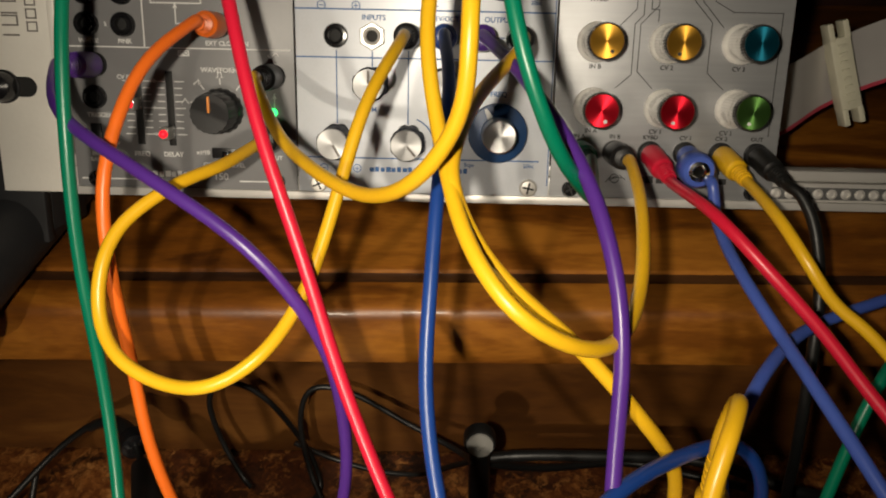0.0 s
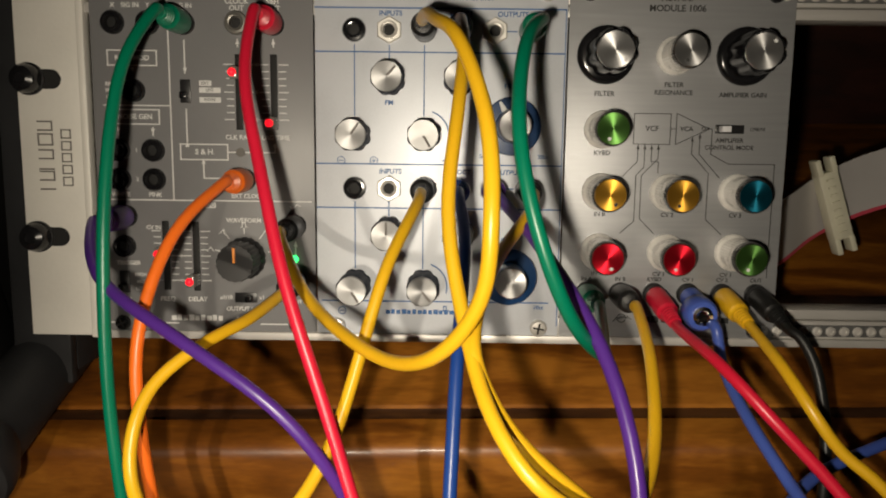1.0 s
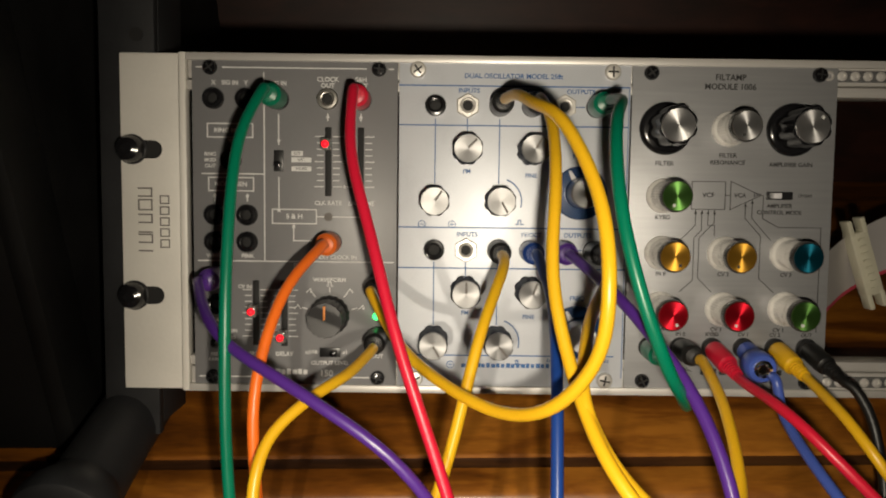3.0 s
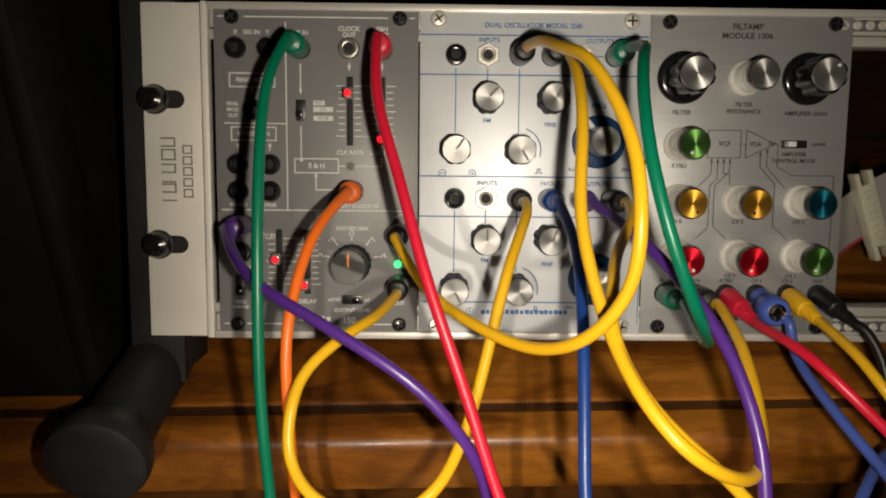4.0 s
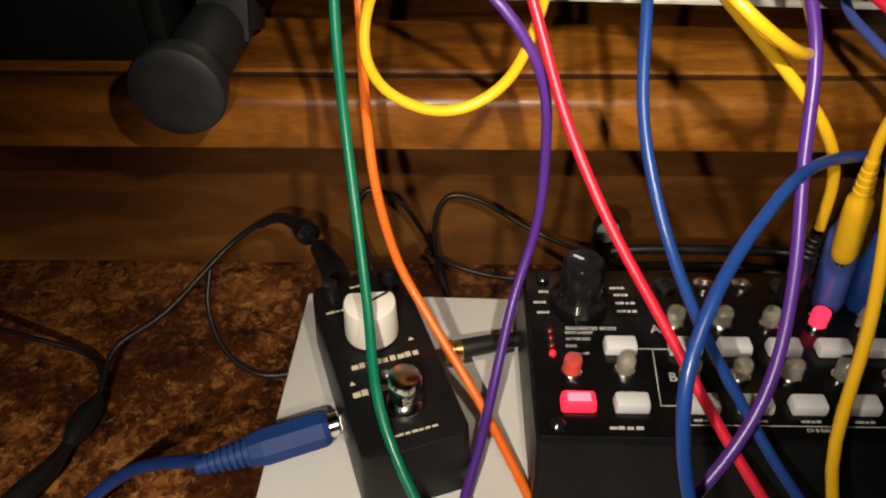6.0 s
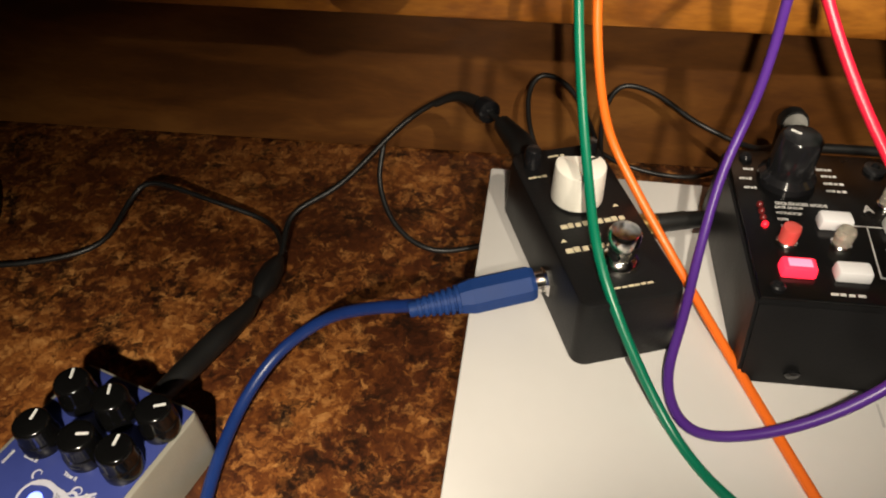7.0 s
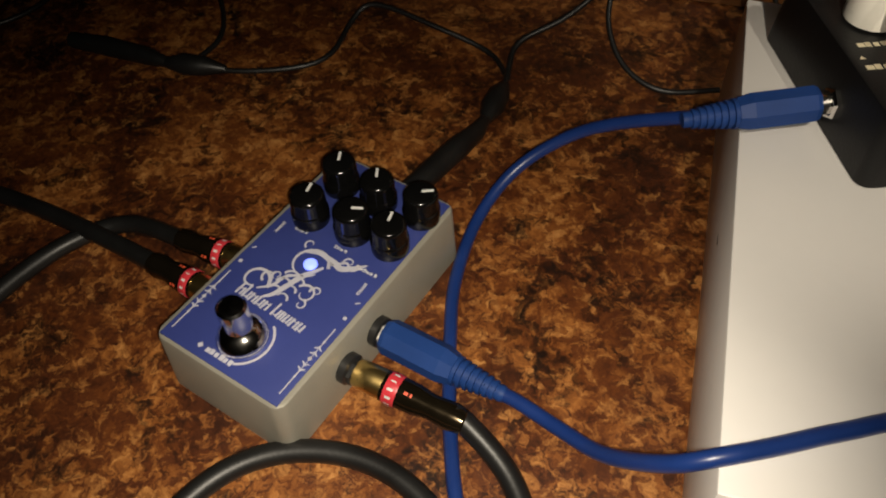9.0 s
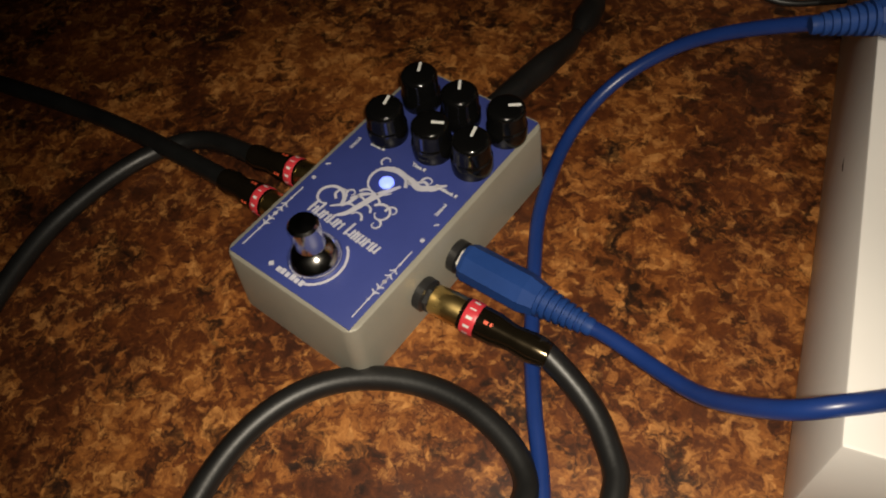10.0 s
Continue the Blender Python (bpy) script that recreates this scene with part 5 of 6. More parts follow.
patch('green', (0.0342, 0.1135), [(0.036, 0.018, 0.298), (0.032, -0.009, 0.288), (0.032, -0.035, 0.262), (0.032, -0.054, 0.230), (0.032, -0.067, 0.196), (0.034, -0.078, 0.163), (0.038, -0.096, 0.134), (0.043, -0.121, 0.111), (0.050, -0.156, 0.093), (0.075, -0.192, 0.060)], None, label='long green patch cable from the grey module', tail=[(0.094, -0.220, 0.060), (0.125, -0.240, 0.060), (0.200, -0.262, 0.060)])
patch('orange', (0.055, 0.0576), [(0.056, -0.002, 0.246), (0.047, -0.031, 0.242), (0.041, -0.056, 0.222), (0.041, -0.068, 0.196), (0.041, -0.072, 0.166), (0.044, -0.082, 0.139), (0.051, -0.090, 0.112), (0.062, -0.101, 0.095), (0.084, -0.127, 0.071), (0.102, -0.164, 0.061), (0.118, -0.210, 0.060)], None, label='orange patch cable trailing over the white box', tail=[(0.128, -0.240, 0.060), (0.135, -0.270, 0.060)])
patch('purple', (0.0105, 0.0436), [(0.008, -0.013, 0.239), (0.028, -0.046, 0.235), (0.057, -0.067, 0.228), (0.085, -0.079, 0.213), (0.102, -0.085, 0.189), (0.106, -0.084, 0.159), (0.105, -0.088, 0.128), (0.097, -0.101, 0.102), (0.090, -0.124, 0.082), (0.083, -0.151, 0.071), (0.076, -0.176, 0.063), (0.082, -0.194, 0.061), (0.100, -0.200, 0.070), (0.124, -0.198, 0.086), (0.146, -0.189, 0.107), (0.164, -0.173, 0.131), (0.172, -0.152, 0.156), (0.175, -0.128, 0.183), (0.177, -0.107, 0.213), (0.171, -0.081, 0.234), (0.158, -0.046, 0.245), (0.148, -0.006, 0.245)], (0.1464, 0.0551), label='purple patch cable looping over the white box')
patch('red', (0.0665, 0.1135), [(0.067, 0.017, 0.299), (0.070, -0.011, 0.285), (0.078, -0.036, 0.265), (0.087, -0.059, 0.239), (0.099, -0.078, 0.208), (0.110, -0.096, 0.178), (0.125, -0.118, 0.151), (0.142, -0.139, 0.128), (0.159, -0.162, 0.105), (0.180, -0.189, 0.082)], None, label='long red patch cable from the grey module', tail=[(0.200, -0.212, 0.066), (0.230, -0.240, 0.060), (0.270, -0.275, 0.060)])
patch('yellow', (0.1211, 0.1118), [(0.124, 0.016, 0.296), (0.126, -0.004, 0.302), (0.129, -0.024, 0.304), (0.134, -0.043, 0.305), (0.139, -0.060, 0.298), (0.142, -0.076, 0.288), (0.142, -0.089, 0.274), (0.140, -0.093, 0.256), (0.130, -0.092, 0.240), (0.117, -0.080, 0.229), (0.101, -0.060, 0.225), (0.086, -0.036, 0.224), (0.075, -0.009, 0.225)], (0.0735, 0.0407), label='yellow patch cable swagged across two modules', start_plug=BLACK_RUBBER, end_plug=BLACK_RUBBER)
patch('yellow', (0.1337, 0.1118), [(0.138, 0.016, 0.297), (0.137, -0.013, 0.294), (0.135, -0.040, 0.283), (0.132, -0.062, 0.263), (0.136, -0.082, 0.243), (0.142, -0.105, 0.232), (0.154, -0.119, 0.222), (0.173, -0.113, 0.209), (0.186, -0.087, 0.205), (0.193, -0.051, 0.208), (0.194, -0.017, 0.204)], (0.1952, 0.0168), label='yellow patch cable hooked up to the filter module', start_plug=BLACK_RUBBER, end_plug=BLACK_RUBBER)
patch('yellow', (0.159, 0.0551), [(0.163, -0.003, 0.241), (0.157, -0.027, 0.246), (0.147, -0.050, 0.245), (0.141, -0.072, 0.245), (0.138, -0.089, 0.240), (0.143, -0.099, 0.230), (0.152, -0.105, 0.220), (0.168, -0.108, 0.205), (0.184, -0.115, 0.188), (0.195, -0.112, 0.168), (0.199, -0.109, 0.144)], None, label='yellow patch cable dropping to the sequencer', start_plug=BLACK_RUBBER, end_plug=BLACK_RUBBER)
patch('yellow', (0.1211, 0.0551), [(0.124, -0.004, 0.243), (0.122, -0.017, 0.245), (0.118, -0.031, 0.242), (0.113, -0.044, 0.235), (0.108, -0.056, 0.222), (0.103, -0.068, 0.208), (0.097, -0.081, 0.196), (0.089, -0.095, 0.190), (0.077, -0.101, 0.185), (0.064, -0.099, 0.183), (0.051, -0.094, 0.187), (0.044, -0.085, 0.194), (0.044, -0.076, 0.205), (0.048, -0.065, 0.212), (0.059, -0.052, 0.216), (0.068, -0.037, 0.214), (0.075, -0.018, 0.208)], (0.0735, 0.0199), label='yellow patch cable hanging in a round loop', start_plug=BLACK_RUBBER, end_plug=BLACK_RUBBER)
patch('blue', (0.1337, 0.0551), [(0.137, -0.003, 0.241), (0.137, -0.034, 0.239), (0.135, -0.063, 0.229), (0.133, -0.086, 0.209), (0.132, -0.107, 0.185), (0.138, -0.130, 0.161), (0.150, -0.146, 0.136), (0.165, -0.158, 0.113), (0.181, -0.177, 0.093)], None, label='dark blue patch cable hanging straight down', tail=[(0.205, -0.198, 0.072), (0.235, -0.220, 0.060), (0.280, -0.245, 0.060)])
patch('green', (0.159, 0.1118), [(0.163, 0.017, 0.296), (0.161, -0.005, 0.300), (0.155, -0.026, 0.301), (0.151, -0.046, 0.294), (0.150, -0.064, 0.282), (0.154, -0.077, 0.264), (0.162, -0.082, 0.244), (0.172, -0.072, 0.226), (0.179, -0.049, 0.211), (0.183, -0.018, 0.202)], (0.1825, 0.0168), label='short green patch cable between two modules')
patch('red', (0.2079, 0.0168), [(0.209, -0.017, 0.204), (0.205, -0.033, 0.203), (0.214, -0.050, 0.206), (0.224, -0.067, 0.200), (0.240, -0.081, 0.186), (0.253, -0.097, 0.173)], None, label='red patch cable plugged into the filter module', droop=(0.002, -0.0060), skip=2, length=0.0225, sr=0.0040, tail=[(0.285, -0.140, 0.145), (0.320, -0.190, 0.100), (0.360, -0.240, 0.030), (0.380, -0.300, 0.003)])
patch('pale blue', (0.2206, 0.0168), [(0.221, -0.016, 0.205), (0.221, -0.011, 0.192), (0.225, -0.028, 0.188), (0.225, -0.054, 0.187), (0.232, -0.086, 0.181), (0.241, -0.120, 0.173)], None, label='pale blue stackable patch cable in the filter module', droop=(0.002, -0.0060), skip=2, length=0.0225, sr=0.0040, tail=[(0.255, -0.160, 0.155), (0.275, -0.200, 0.110), (0.300, -0.235, 0.066), (0.330, -0.260, 0.060)])
patch('yellow', (0.2332, 0.0168), [(0.233, -0.016, 0.203), (0.232, -0.028, 0.200), (0.236, -0.045, 0.201), (0.240, -0.060, 0.196), (0.248, -0.068, 0.186), (0.260, -0.077, 0.178)], None, label='yellow patch cable plugged into the filter module', droop=(0.002, -0.0060), skip=2, length=0.0225, sr=0.0040, tail=[(0.285, -0.100, 0.150), (0.320, -0.130, 0.100), (0.360, -0.160, 0.040), (0.400, -0.190, 0.003)])
patch('black', (0.2459, 0.0168), [(0.244, -0.018, 0.202), (0.248, -0.021, 0.203), (0.251, -0.025, 0.197), (0.254, -0.032, 0.191), (0.255, -0.040, 0.182), (0.254, -0.050, 0.172)], None, label='thin black patch cable plugged into the filter module', droop=(0.002, -0.0060), skip=2, length=0.0225, sr=0.0040, end_plug=BLACK_GLOSS, tail=[(0.252, -0.062, 0.150), (0.255, -0.066, 0.115), (0.270, -0.050, 0.070), (0.310, -0.030, 0.030), (0.360, -0.030, 0.003)])
st = thing("stacking_socket", Matrix(), "pale blue stacking socket on a patch plug", "plug")
p, q = at_rack(0.2192, -0.0150, 0.0142).translation, at_rack(0.2188, -0.0230, 0.0138).translation
part("housing", lathe([(0.0052, 0), (0.0058, 0.001), (0.0058, 0.0075), (0.0050, 0.0086), (0, 0.0086)], 26, along(p, q)), CORD["pale blue"], st)
part("socket", lathe([(0.0034, 0.0080), (0.0034, 0.0094), (0.0024, 0.0096), (0.0018, 0.0090), (0, 0.0088)], 22, along(p, q)), CHROME, st, "chrome socket ring")


# stacked plugs on the sequencer
def top_plug(colour, p, q, cordpts, label, r=0.0048, ridged=True):
    t = thing("patch_cable", Matrix(), label, "cable", "patch cables")
    plug(t, p, q, r, CORD[colour], ridged)
    q = Vector(q)
    d = (q - Vector(p)).normalized()
    cord(t, [q - d * 0.003, q + d * 0.003] + list(cordpts), 0.0019, CORD[colour])
    return t


top_plug("pale blue", (0.2213, -0.0964, 0.0952), (0.2099, -0.1040, 0.1600), [(0.216, -0.096, 0.169), (0.227, -0.082, 0.175), (0.247, -0.062, 0.173), (0.287, -0.042, 0.171)], "pale blue stacking patch cable on the sequencer", 0.0062, False)
top_plug("yellow", (0.2100, -0.1110, 0.1325), (0.2032, -0.1150, 0.1759), [(0.2022, -0.1160, 0.185), (0.2020, -0.1180, 0.196), (0.2000, -0.1240, 0.2045), (0.1955, -0.1330, 0.2055), (0.1926, -0.1383, 0.2020), (0.1900, -0.1440, 0.1950), (0.1905, -0.1520, 0.1787), (0.1918, -0.1630, 0.1487), (0.1880, -0.1850, 0.1000), (0.210, -0.220, 0.066), (0.250, -0.240, 0.060)], "yellow patch cable stacked on a blue plug", 0.0045, True)
top_plug("blue", (0.2335, -0.0971, 0.0952), (0.2272, -0.1005, 0.1339), [(0.2248, -0.1025, 0.1471), (0.2200, -0.1048, 0.1600), (0.2148, -0.1058, 0.1678), (0.2098, -0.1060, 0.1705), (0.2000, -0.1115, 0.1745), (0.1887, -0.1195, 0.1785), (0.1777, -0.1285, 0.1816), (0.1679, -0.1380, 0.1815), (0.1590, -0.1480, 0.1785), (0.1503, -0.1585, 0.1755), (0.1397, -0.1740, 0.1703), (0.132, -0.190, 0.156), (0.136, -0.201, 0.127), (0.146, -0.211, 0.102), (0.160, -0.225, 0.080), (0.185, -0.240, 0.063), (0.220, -0.250, 0.060)], "dark blue patch cable arching over the sequencer", 0.0050, False)
top_plug("green", (0.2481, -0.0975, 0.0952), (0.2561, -0.0860, 0.1102), [(0.268, -0.07, 0.15), (0.29, -0.05, 0.16), (0.33, -0.03, 0.13)], "green patch cable plugged into the sequencer", 0.0052)
top_plug("black", (0.2060, -0.0945, 0.0952), (0.2015, -0.1050, 0.1400), [(0.1990, -0.1075, 0.1440), (0.1990, -0.1085, 0.1455)], "black plug standing in the sequencer", 0.0044)


# ---- instrument leads and power cords on the counter ----
def lead(name, pts, r, material, label, category="cable", rounds=2):
    t = thing(name, Matrix(), label, category)
    part("cord", tube(relax(spline(pts, 6), rounds), r, 14), material, t)
    return t


def big_plug(t, p, q, material, r=0.0068, grip=True):
    """A quarter-inch plug with a ribbed tail, p at the socket."""
    p, q = Vector(p), Vector(q)
    L = (q - p).length
    m = along(p, q)
    b = part("plug", lathe([(r * 0.60, 0), (r * 0.94, L * 0.015), (r * 1.06, L * 0.05), (r * 1.08, L * 0.50), (r * 0.90, L * 0.60), (r * 0.60, L * 0.62)], 8, m @ Matrix.Rotation(radians(22.5), 4, "Z")), material, t, smooth=False)
    prof = [(r * 0.6, L * 0.58)]
    for i in range(7):
        f, rr = 0.605 + 0.050 * i, r * (0.86 - 0.050 * i)
        prof += [(rr, L * f), (rr, L * (f + 0.028)), (rr * 0.80, L * (f + 0.031)), (rr * 0.80, L * (f + 0.046))]
    prof += [(r * 0.48, L * 0.975), (r * 0.42, L), (0, L)]
    part("strain_relief", lathe(prof, 26, m), material, b)
    part("sleeve", lathe([(0.0045, 0), (0.0045, 0.005), (0, 0.005)], 18, along(p - (q - p).normalized() * 0.004, q)), CHROME, b, "metal plug sleeve")


def gold_plug(t, p, q, r=0.0058):
    p, q = Vector(p), Vector(q)
    L = (q - p).length
    m = along(p, q)
    part("collar", lathe([(r * 0.7, 0), (r * 0.92, L * 0.04), (r * 0.98, L * 0.20), (r * 0.96, L * 0.28), (0, L * 0.28)], 28, m), GOLD, t, "gold plug collar")
    b = part("barrel", lathe([(r, L * 0.28), (r * 1.02, L * 0.34), (r * 1.0, L * 0.55), (r * 0.80, L * 0.70), (r * 0.92, L * 0.86), (r * 0.80, L * 0.98), (r * 0.6, L), (0, L)], 28, m), GUN, t, "dark bronze plug barrel")
    part("band", lathe([(r * 1.03, L * 0.31), (r * 1.05, L * 0.32), (r * 1.05, L * 0.41), (r * 1.03, L * 0.42)], 28, m), RED_TAPE, b, "red band")
    pr = bmesh.new()
    for i in range(12):
        w = 0.09 if i % 3 else 0.05
        lo, hi = [Matrix.Rotation(radians(30 * i), 4, "Z") @ Vector((r * 1.062, s * r * w, 0)) for s in (-1, 1)]
        pr.faces.new([pr.verts.new(v) for v in ((lo.x, lo.y, L * 0.340), (hi.x, hi.y, L * 0.340), (hi.x, hi.y, L * 0.390), (lo.x, lo.y, L * 0.390))])
    # small orange-red patches, four round the barrel at two heights
    mk = bmesh.new()
    for i in range(4):
        a0, a1 = [Matrix.Rotation(radians(90 * i + 20 + o), 4, "Z") @ Vector((r * 1.012, 0, 0)) for o in (-6, 6)]
        for z0, z1 in ((0.475, 0.510), (0.525, 0.545)):
            mk.faces.new([mk.verts.new(v) for v in ((a0.x, a0.y, L * z0), (a1.x, a1.y, L * z0), (a1.x, a1.y, L * z1), (a0.x, a0.y, L * z1))])
    tagged(part("barrel_marks", mk, ORANGE_RED, b, "orange-red plain blocks", smooth=False, m=m), kind="stuff")
    tagged(part("band_print", pr, WHITE_PRINT, b, "white plain blocks", smooth=False, m=m), kind="stuff")


NAVY_PLUG = mat("navy_moulded_plastic", (0.011, 0.042, 0.18), 0.55, vary=0.12, bump=0.1, spec=0.25)
ORANGE_RED = mat("orange_red_marks", (0.75, 0.10, 0.04), 0.45)
GUN = mat("dark_bronze", (0.055, 0.042, 0.025), 0.14, metal=0.9, vary=0.2, scale=100)
ld = lead('instrument_cable', [(-0.014, -0.152, 0.066), (-0.041, -0.143, 0.050), (-0.062, -0.138, 0.034), (-0.083, -0.147, 0.018), (-0.095, -0.170, 0.007), (-0.097, -0.204, 0.004), (-0.092, -0.232, 0.004), (-0.085, -0.261, 0.004), (-0.077, -0.287, 0.004), (-0.069, -0.308, 0.004), (-0.065, -0.330, 0.004), (-0.070, -0.380, 0.004), (-0.100, -0.450, 0.004)], 0.0027, CORD["navy"], 'dark blue instrument cable between the pedals', 'cable')
big_plug(ld, (0.0275, -0.1390, 0.0700), (-0.0205, -0.1545, 0.0650), NAVY_PLUG)
ld = lead('instrument_cable', [(-0.072, -0.256, 0.013), (-0.063, -0.257, 0.013), (-0.043, -0.268, 0.018), (-0.029, -0.279, 0.030), (-0.014, -0.288, 0.052), (-0.002, -0.287, 0.061), (0.015, -0.279, 0.061), (0.031, -0.271, 0.061), (0.060, -0.260, 0.061), (0.120, -0.262, 0.061), (0.200, -0.280, 0.061), (0.280, -0.320, 0.030)], 0.0027, CORD["navy"], 'dark blue instrument cable crossing onto the white box', 'cable')
big_plug(ld, (-0.1150, -0.2432, 0.0150), (-0.0655, -0.2565, 0.0130), NAVY_PLUG)
ld = lead('instrument_cable', [(-0.082, -0.268, 0.013), (-0.076, -0.270, 0.011), (-0.059, -0.281, 0.006), (-0.050, -0.295, 0.004), (-0.047, -0.303, 0.004), (-0.050, -0.330, 0.004), (-0.070, -0.370, 0.004), (-0.100, -0.385, 0.009), (-0.090, -0.360, 0.012), (-0.077, -0.330, 0.009), (-0.071, -0.311, 0.004), (-0.086, -0.296, 0.004), (-0.109, -0.288, 0.004), (-0.134, -0.291, 0.004), (-0.153, -0.302, 0.004), (-0.165, -0.320, 0.004), (-0.170, -0.342, 0.004), (-0.168, -0.370, 0.004), (-0.150, -0.420, 0.004), (-0.100, -0.500, 0.004)], 0.0042, BLACK_RUBBER, 'thick black cable looping on the counter', 'cable', 9)
gold_plug(ld, (-0.1208, -0.2612, 0.0150), (-0.0765, -0.2700, 0.0115))
ld = lead('instrument_cable', [(-0.212, -0.218, 0.014), (-0.245, -0.209, 0.006), (-0.267, -0.224, 0.004), (-0.280, -0.252, 0.004), (-0.285, -0.281, 0.004), (-0.280, -0.330, 0.004), (-0.260, -0.420, 0.004)], 0.004, BLACK_RUBBER, 'thick black cable with a gold plug', 'cable')
gold_plug(ld, (-0.1790, -0.2239, 0.0150), (-0.2140, -0.2175, 0.0140))
ld = lead('instrument_cable', [(-0.216, -0.233, 0.014), (-0.254, -0.220, 0.008), (-0.295, -0.209, 0.004), (-0.343, -0.203, 0.004), (-0.420, -0.200, 0.004), (-0.550, -0.220, 0.004)], 0.004, BLACK_RUBBER, 'thick black cable with a gold plug', 'cable')
gold_plug(ld, (-0.1850, -0.2420, 0.0150), (-0.2190, -0.2322, 0.0140))
ld = lead('instrument_cable', [(0.022, -0.068, 0.072), (0.017, -0.055, 0.076), (0.009, -0.035, 0.071), (-0.002, -0.018, 0.068), (-0.018, -0.004, 0.066), (-0.045, -0.005, 0.048), (-0.076, -0.035, 0.026), (-0.101, -0.050, 0.015), (-0.102, -0.073, 0.008), (-0.105, -0.095, 0.006)], 0.0016, BLACK_RUBBER, 'thin black power cord of the pedals', 'cable')
part("plug", tube([Vector(p) for p in ((0.0245, -0.0700, 0.0720), (0.0180, -0.0530, 0.0725), (0.0085, -0.0340, 0.0702))], [0.0066, 0.0064, 0.0046], 16), BLACK_RUBBER, ld)
part("strain_relief", tube(relax(spline([(-0.0020, -0.0180, 0.0680), (-0.0090, -0.0100, 0.0672), (-0.0180, -0.0050, 0.0658), (-0.0290, -0.0035, 0.0590)], 5), 1), [0.0044 - 0.0026 * i / 15 for i in range(16)], 14), BLACK_RUBBER, ld)
part("collar", lathe([(0.0040, 0), (0.0060, 0.001), (0.0062, 0.004), (0.0060, 0.008), (0.0040, 0.009)], 18, along((0.0020, -0.0235, 0.0690), (-0.0040, -0.0140, 0.0675))), BLACK_GLOSS, ld)
part("splitter", tube([Vector(p) for p in ((-0.1020, -0.0760, 0.0070), (-0.1035, -0.0850, 0.0070), (-0.1048, -0.0960, 0.0075), (-0.1062, -0.1060, 0.0075))], [0.0022, 0.0058, 0.0062, 0.0030], 14), BLACK_RUBBER, ld)
part("barrel", tube([Vector(p) for p in ((-0.1062, -0.1060, 0.0075), (-0.1080, -0.1180, 0.0090), (-0.1130, -0.1330, 0.0120), (-0.1200, -0.1540, 0.0150), (-0.1285, -0.1745, 0.0155))], [0.0028, 0.0045, 0.0056, 0.0056, 0.0050], 16), BLACK_RUBBER, ld)
ld = lead('instrument_cable', [(-0.102, -0.070, 0.006), (-0.117, -0.047, 0.004), (-0.151, -0.041, 0.012), (-0.186, -0.034, 0.016), (-0.197, -0.044, 0.010), (-0.203, -0.074, 0.004), (-0.236, -0.091, 0.003), (-0.275, -0.098, 0.004)], 0.0015, BLACK_RUBBER, 'thin black power cord lying on the counter', 'cable')
part("splitter", tube([Vector(p) for p in ((-0.2520, -0.0950, 0.0045), (-0.2640, -0.0970, 0.0060), (-0.2749, -0.0980, 0.0060), (-0.2860, -0.0975, 0.0045))], [0.0020, 0.0055, 0.0060, 0.0030], 14), BLACK_RUBBER, ld)
part("barrel", tube([Vector(p) for p in ((-0.2860, -0.0975, 0.0050), (-0.2980, -0.0960, 0.0060), (-0.3250, -0.0930, 0.0060), (-0.3480, -0.0915, 0.0055))], [0.0030, 0.0050, 0.0055, 0.0045], 14), BLACK_RUBBER, ld)
ld = lead('instrument_cable', [(-0.275, -0.098, 0.004), (-0.268, -0.066, 0.004), (-0.290, -0.026, 0.008), (-0.330, 0.008, 0.010), (-0.376, 0.023, 0.008), (-0.395, 0.012, 0.004), (-0.388, -0.032, 0.003), (-0.400, -0.080, 0.002), (-0.460, -0.120, 0.002)], 0.0015, BLACK_RUBBER, 'thin black power cord curled on the counter', 'cable')
ld = lead('instrument_cable', [(-0.056, -0.011, 0.040), (-0.057, -0.028, 0.022), (-0.045, -0.047, 0.008), (-0.023, -0.058, 0.003), (0.006, -0.050, 0.003)], 0.0015, BLACK_RUBBER, 'thin black power cord curling behind the pedal', 'cable')
ld = lead('instrument_cable', [(0.038, 0.000, 0.013), (0.032, 0.005, 0.017), (0.023, 0.012, 0.037), (0.021, 0.015, 0.059), (0.029, 0.018, 0.068), (0.046, 0.020, 0.056), (0.063, 0.018, 0.023), (0.070, 0.010, 0.003), (0.067, 0.000, 0.003)], 0.0014, BLACK_RUBBER, 'thin black cord looping against the wood', 'cable')
ld = lead('instrument_cable', [(0.072, 0.000, 0.003), (0.065, 0.010, 0.020), (0.063, 0.016, 0.045), (0.070, 0.020, 0.062), (0.089, 0.020, 0.059), (0.114, 0.015, 0.045), (0.140, 0.000, 0.042), (0.147, -0.020, 0.058)], 0.0014, BLACK_RUBBER, 'thin black cord looping against the wood', 'cable')
ld = lead('instrument_cable', [(0.057, 0.020, 0.023), (0.076, 0.020, 0.011), (0.099, 0.015, 0.008), (0.121, 0.010, 0.012), (0.137, 0.000, 0.031), (0.150, -0.010, 0.048)], 0.0014, BLACK_RUBBER, 'thin black cord lying behind the pedal', 'cable')
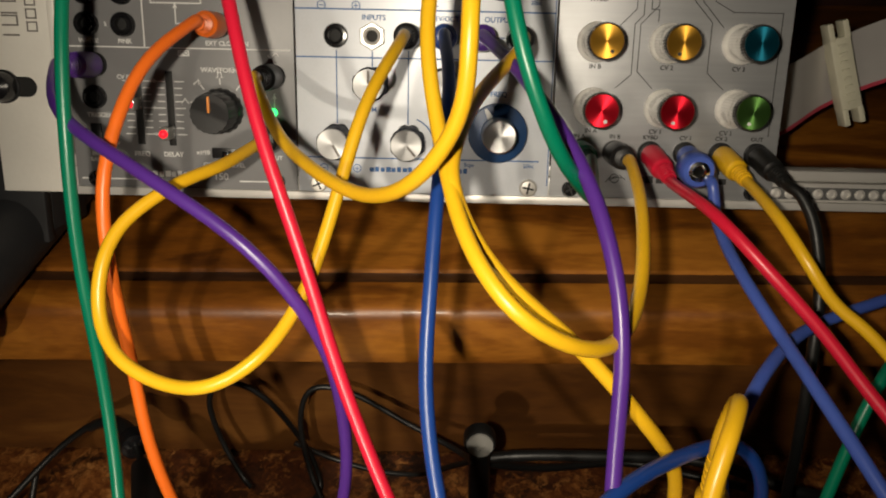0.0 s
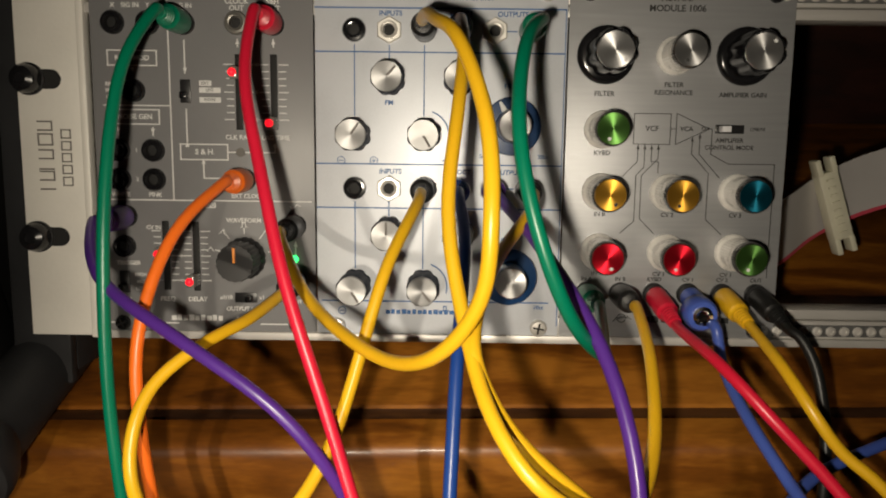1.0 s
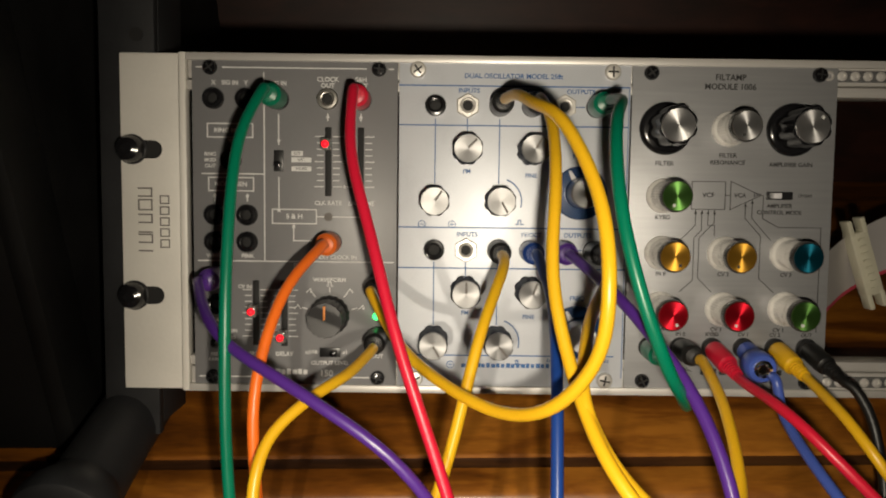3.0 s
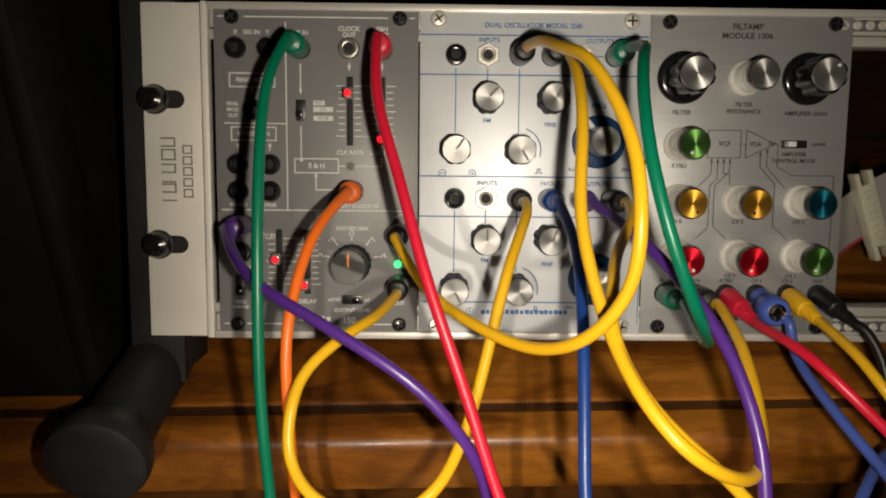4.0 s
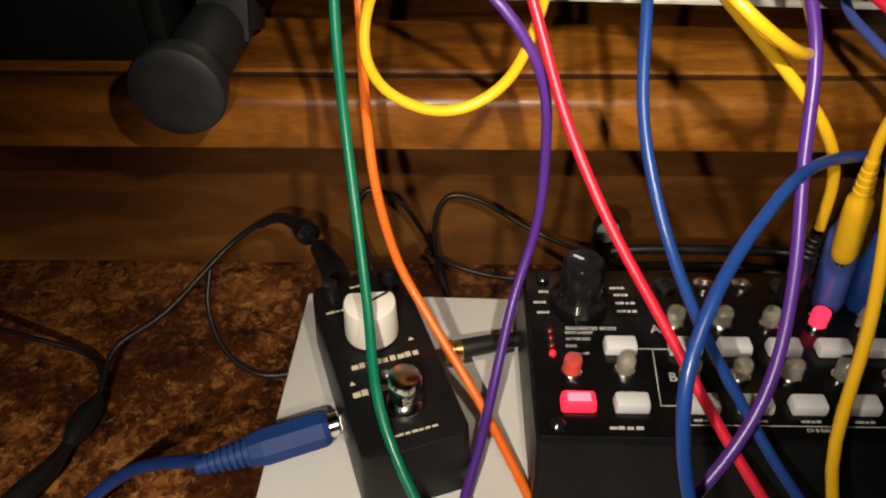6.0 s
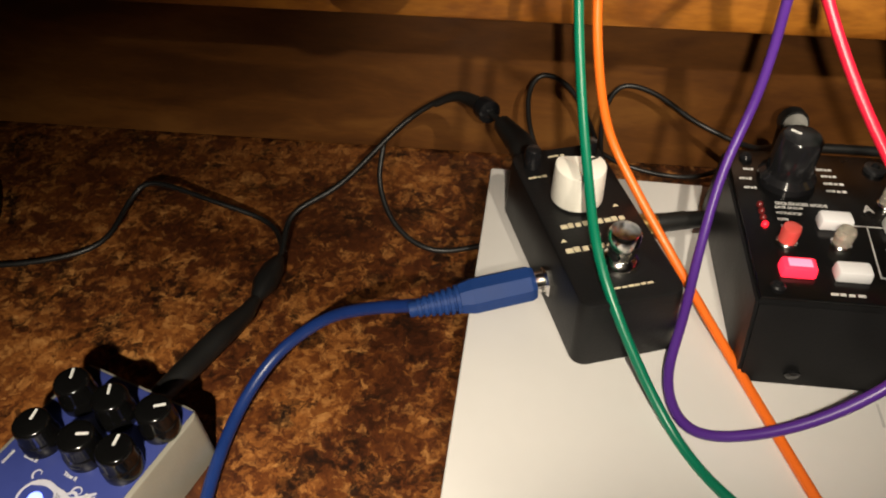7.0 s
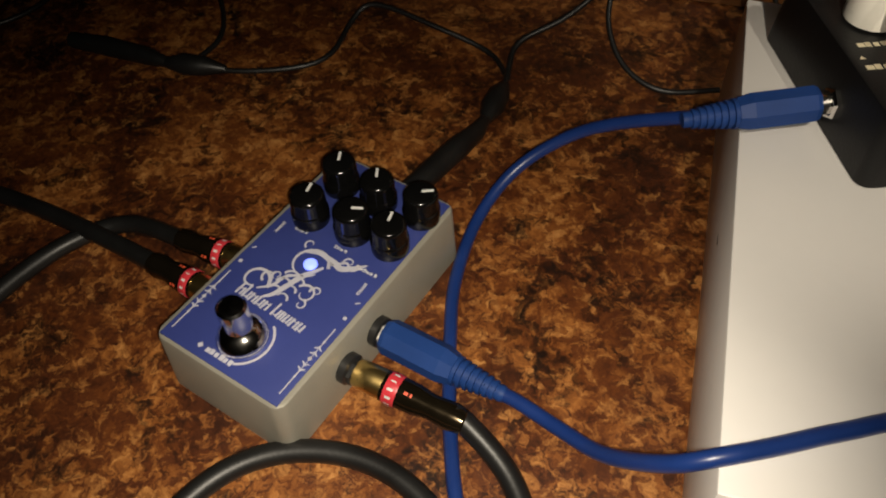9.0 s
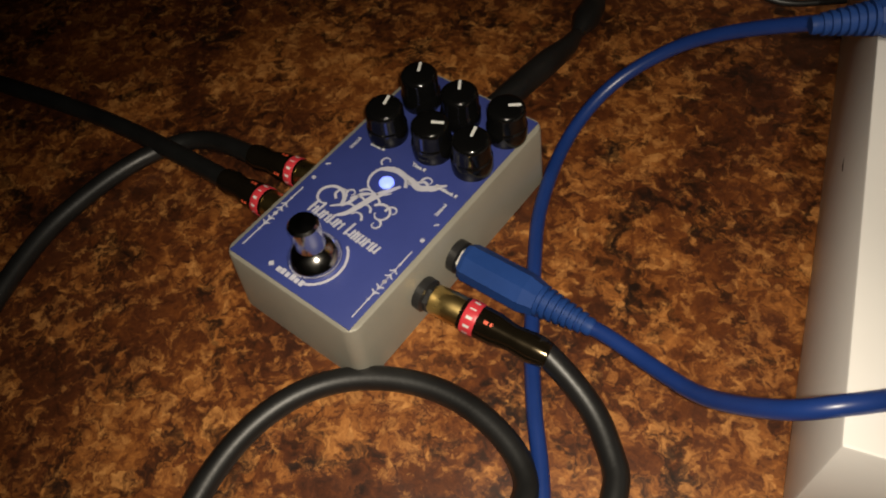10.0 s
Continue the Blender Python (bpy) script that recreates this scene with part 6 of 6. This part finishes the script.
ld = lead('instrument_cable', [(0.150, -0.010, 0.048), (0.170, -0.010, 0.051), (0.205, -0.010, 0.051), (0.241, -0.010, 0.050), (0.259, -0.020, 0.056), (0.283, -0.030, 0.054), (0.304, -0.030, 0.049)], 0.0026, BLACK_RUBBER, 'black cord running behind the sequencer', 'cable')
ld = lead('instrument_cable', [(0.150, -0.010, 0.046), (0.181, 0.000, 0.030), (0.222, 0.010, 0.023), (0.252, 0.000, 0.026), (0.275, -0.010, 0.030)], 0.002, BLACK_RUBBER, 'black cord running behind the sequencer', 'cable')
ld = lead('instrument_cable', [(0.076, -0.099, 0.070), (0.095, -0.094, 0.069), (0.101, -0.092, 0.069), (0.106, -0.090, 0.069)], 0.0032, BLACK_RUBBER, 'short black cable between pedal and sequencer', 'cable')
part("collar", lathe([(0.0036, 0), (0.0048, 0.0008), (0.0048, 0.0050), (0.0042, 0.0056), (0.0042, 0.0085), (0, 0.0085)], 26, along((0.0690, -0.1012, 0.0700), (0.0787, -0.0988, 0.0700))), GOLD, ld, "gold plug collar")
part("plug", tube([Vector(p) for p in ((0.0765, -0.0993, 0.0700), (0.0880, -0.0960, 0.0698), (0.1010, -0.0920, 0.0690))], [0.0042, 0.0040, 0.0032], 16), BLACK_RUBBER, ld)
PALE_GREY = mat("pale_grey_plastic", (0.22, 0.215, 0.20), 0.5)
ad = thing("cable_clip", Matrix(), "black cable clip with a pale grey round face", "cable clip")
part("body", lathe([(0.0065, 0), (0.0070, 0.0015), (0.0070, 0.0060), (0.0060, 0.0070), (0, 0.0070)], 26, along((0.1494, -0.0230, 0.0730), (0.1494, 0.0200, 0.0640))), BLACK_RUBBER, ad)
part("face", lathe([(0.0058, 0), (0.0056, 0.0008), (0.0022, 0.0009), (0.0020, 0.0002), (0, 0.0002)], 26, along((0.1494, -0.0232, 0.0730), (0.1494, -0.1000, 0.0900))), PALE_GREY, ad, "pale grey round face")
part("stem", tube([Vector(p) for p in ((0.1494, -0.0150, 0.0680), (0.1496, -0.0180, 0.0450), (0.1498, -0.0200, 0.0020))], 0.0048, 14), BLACK_RUBBER, ad)
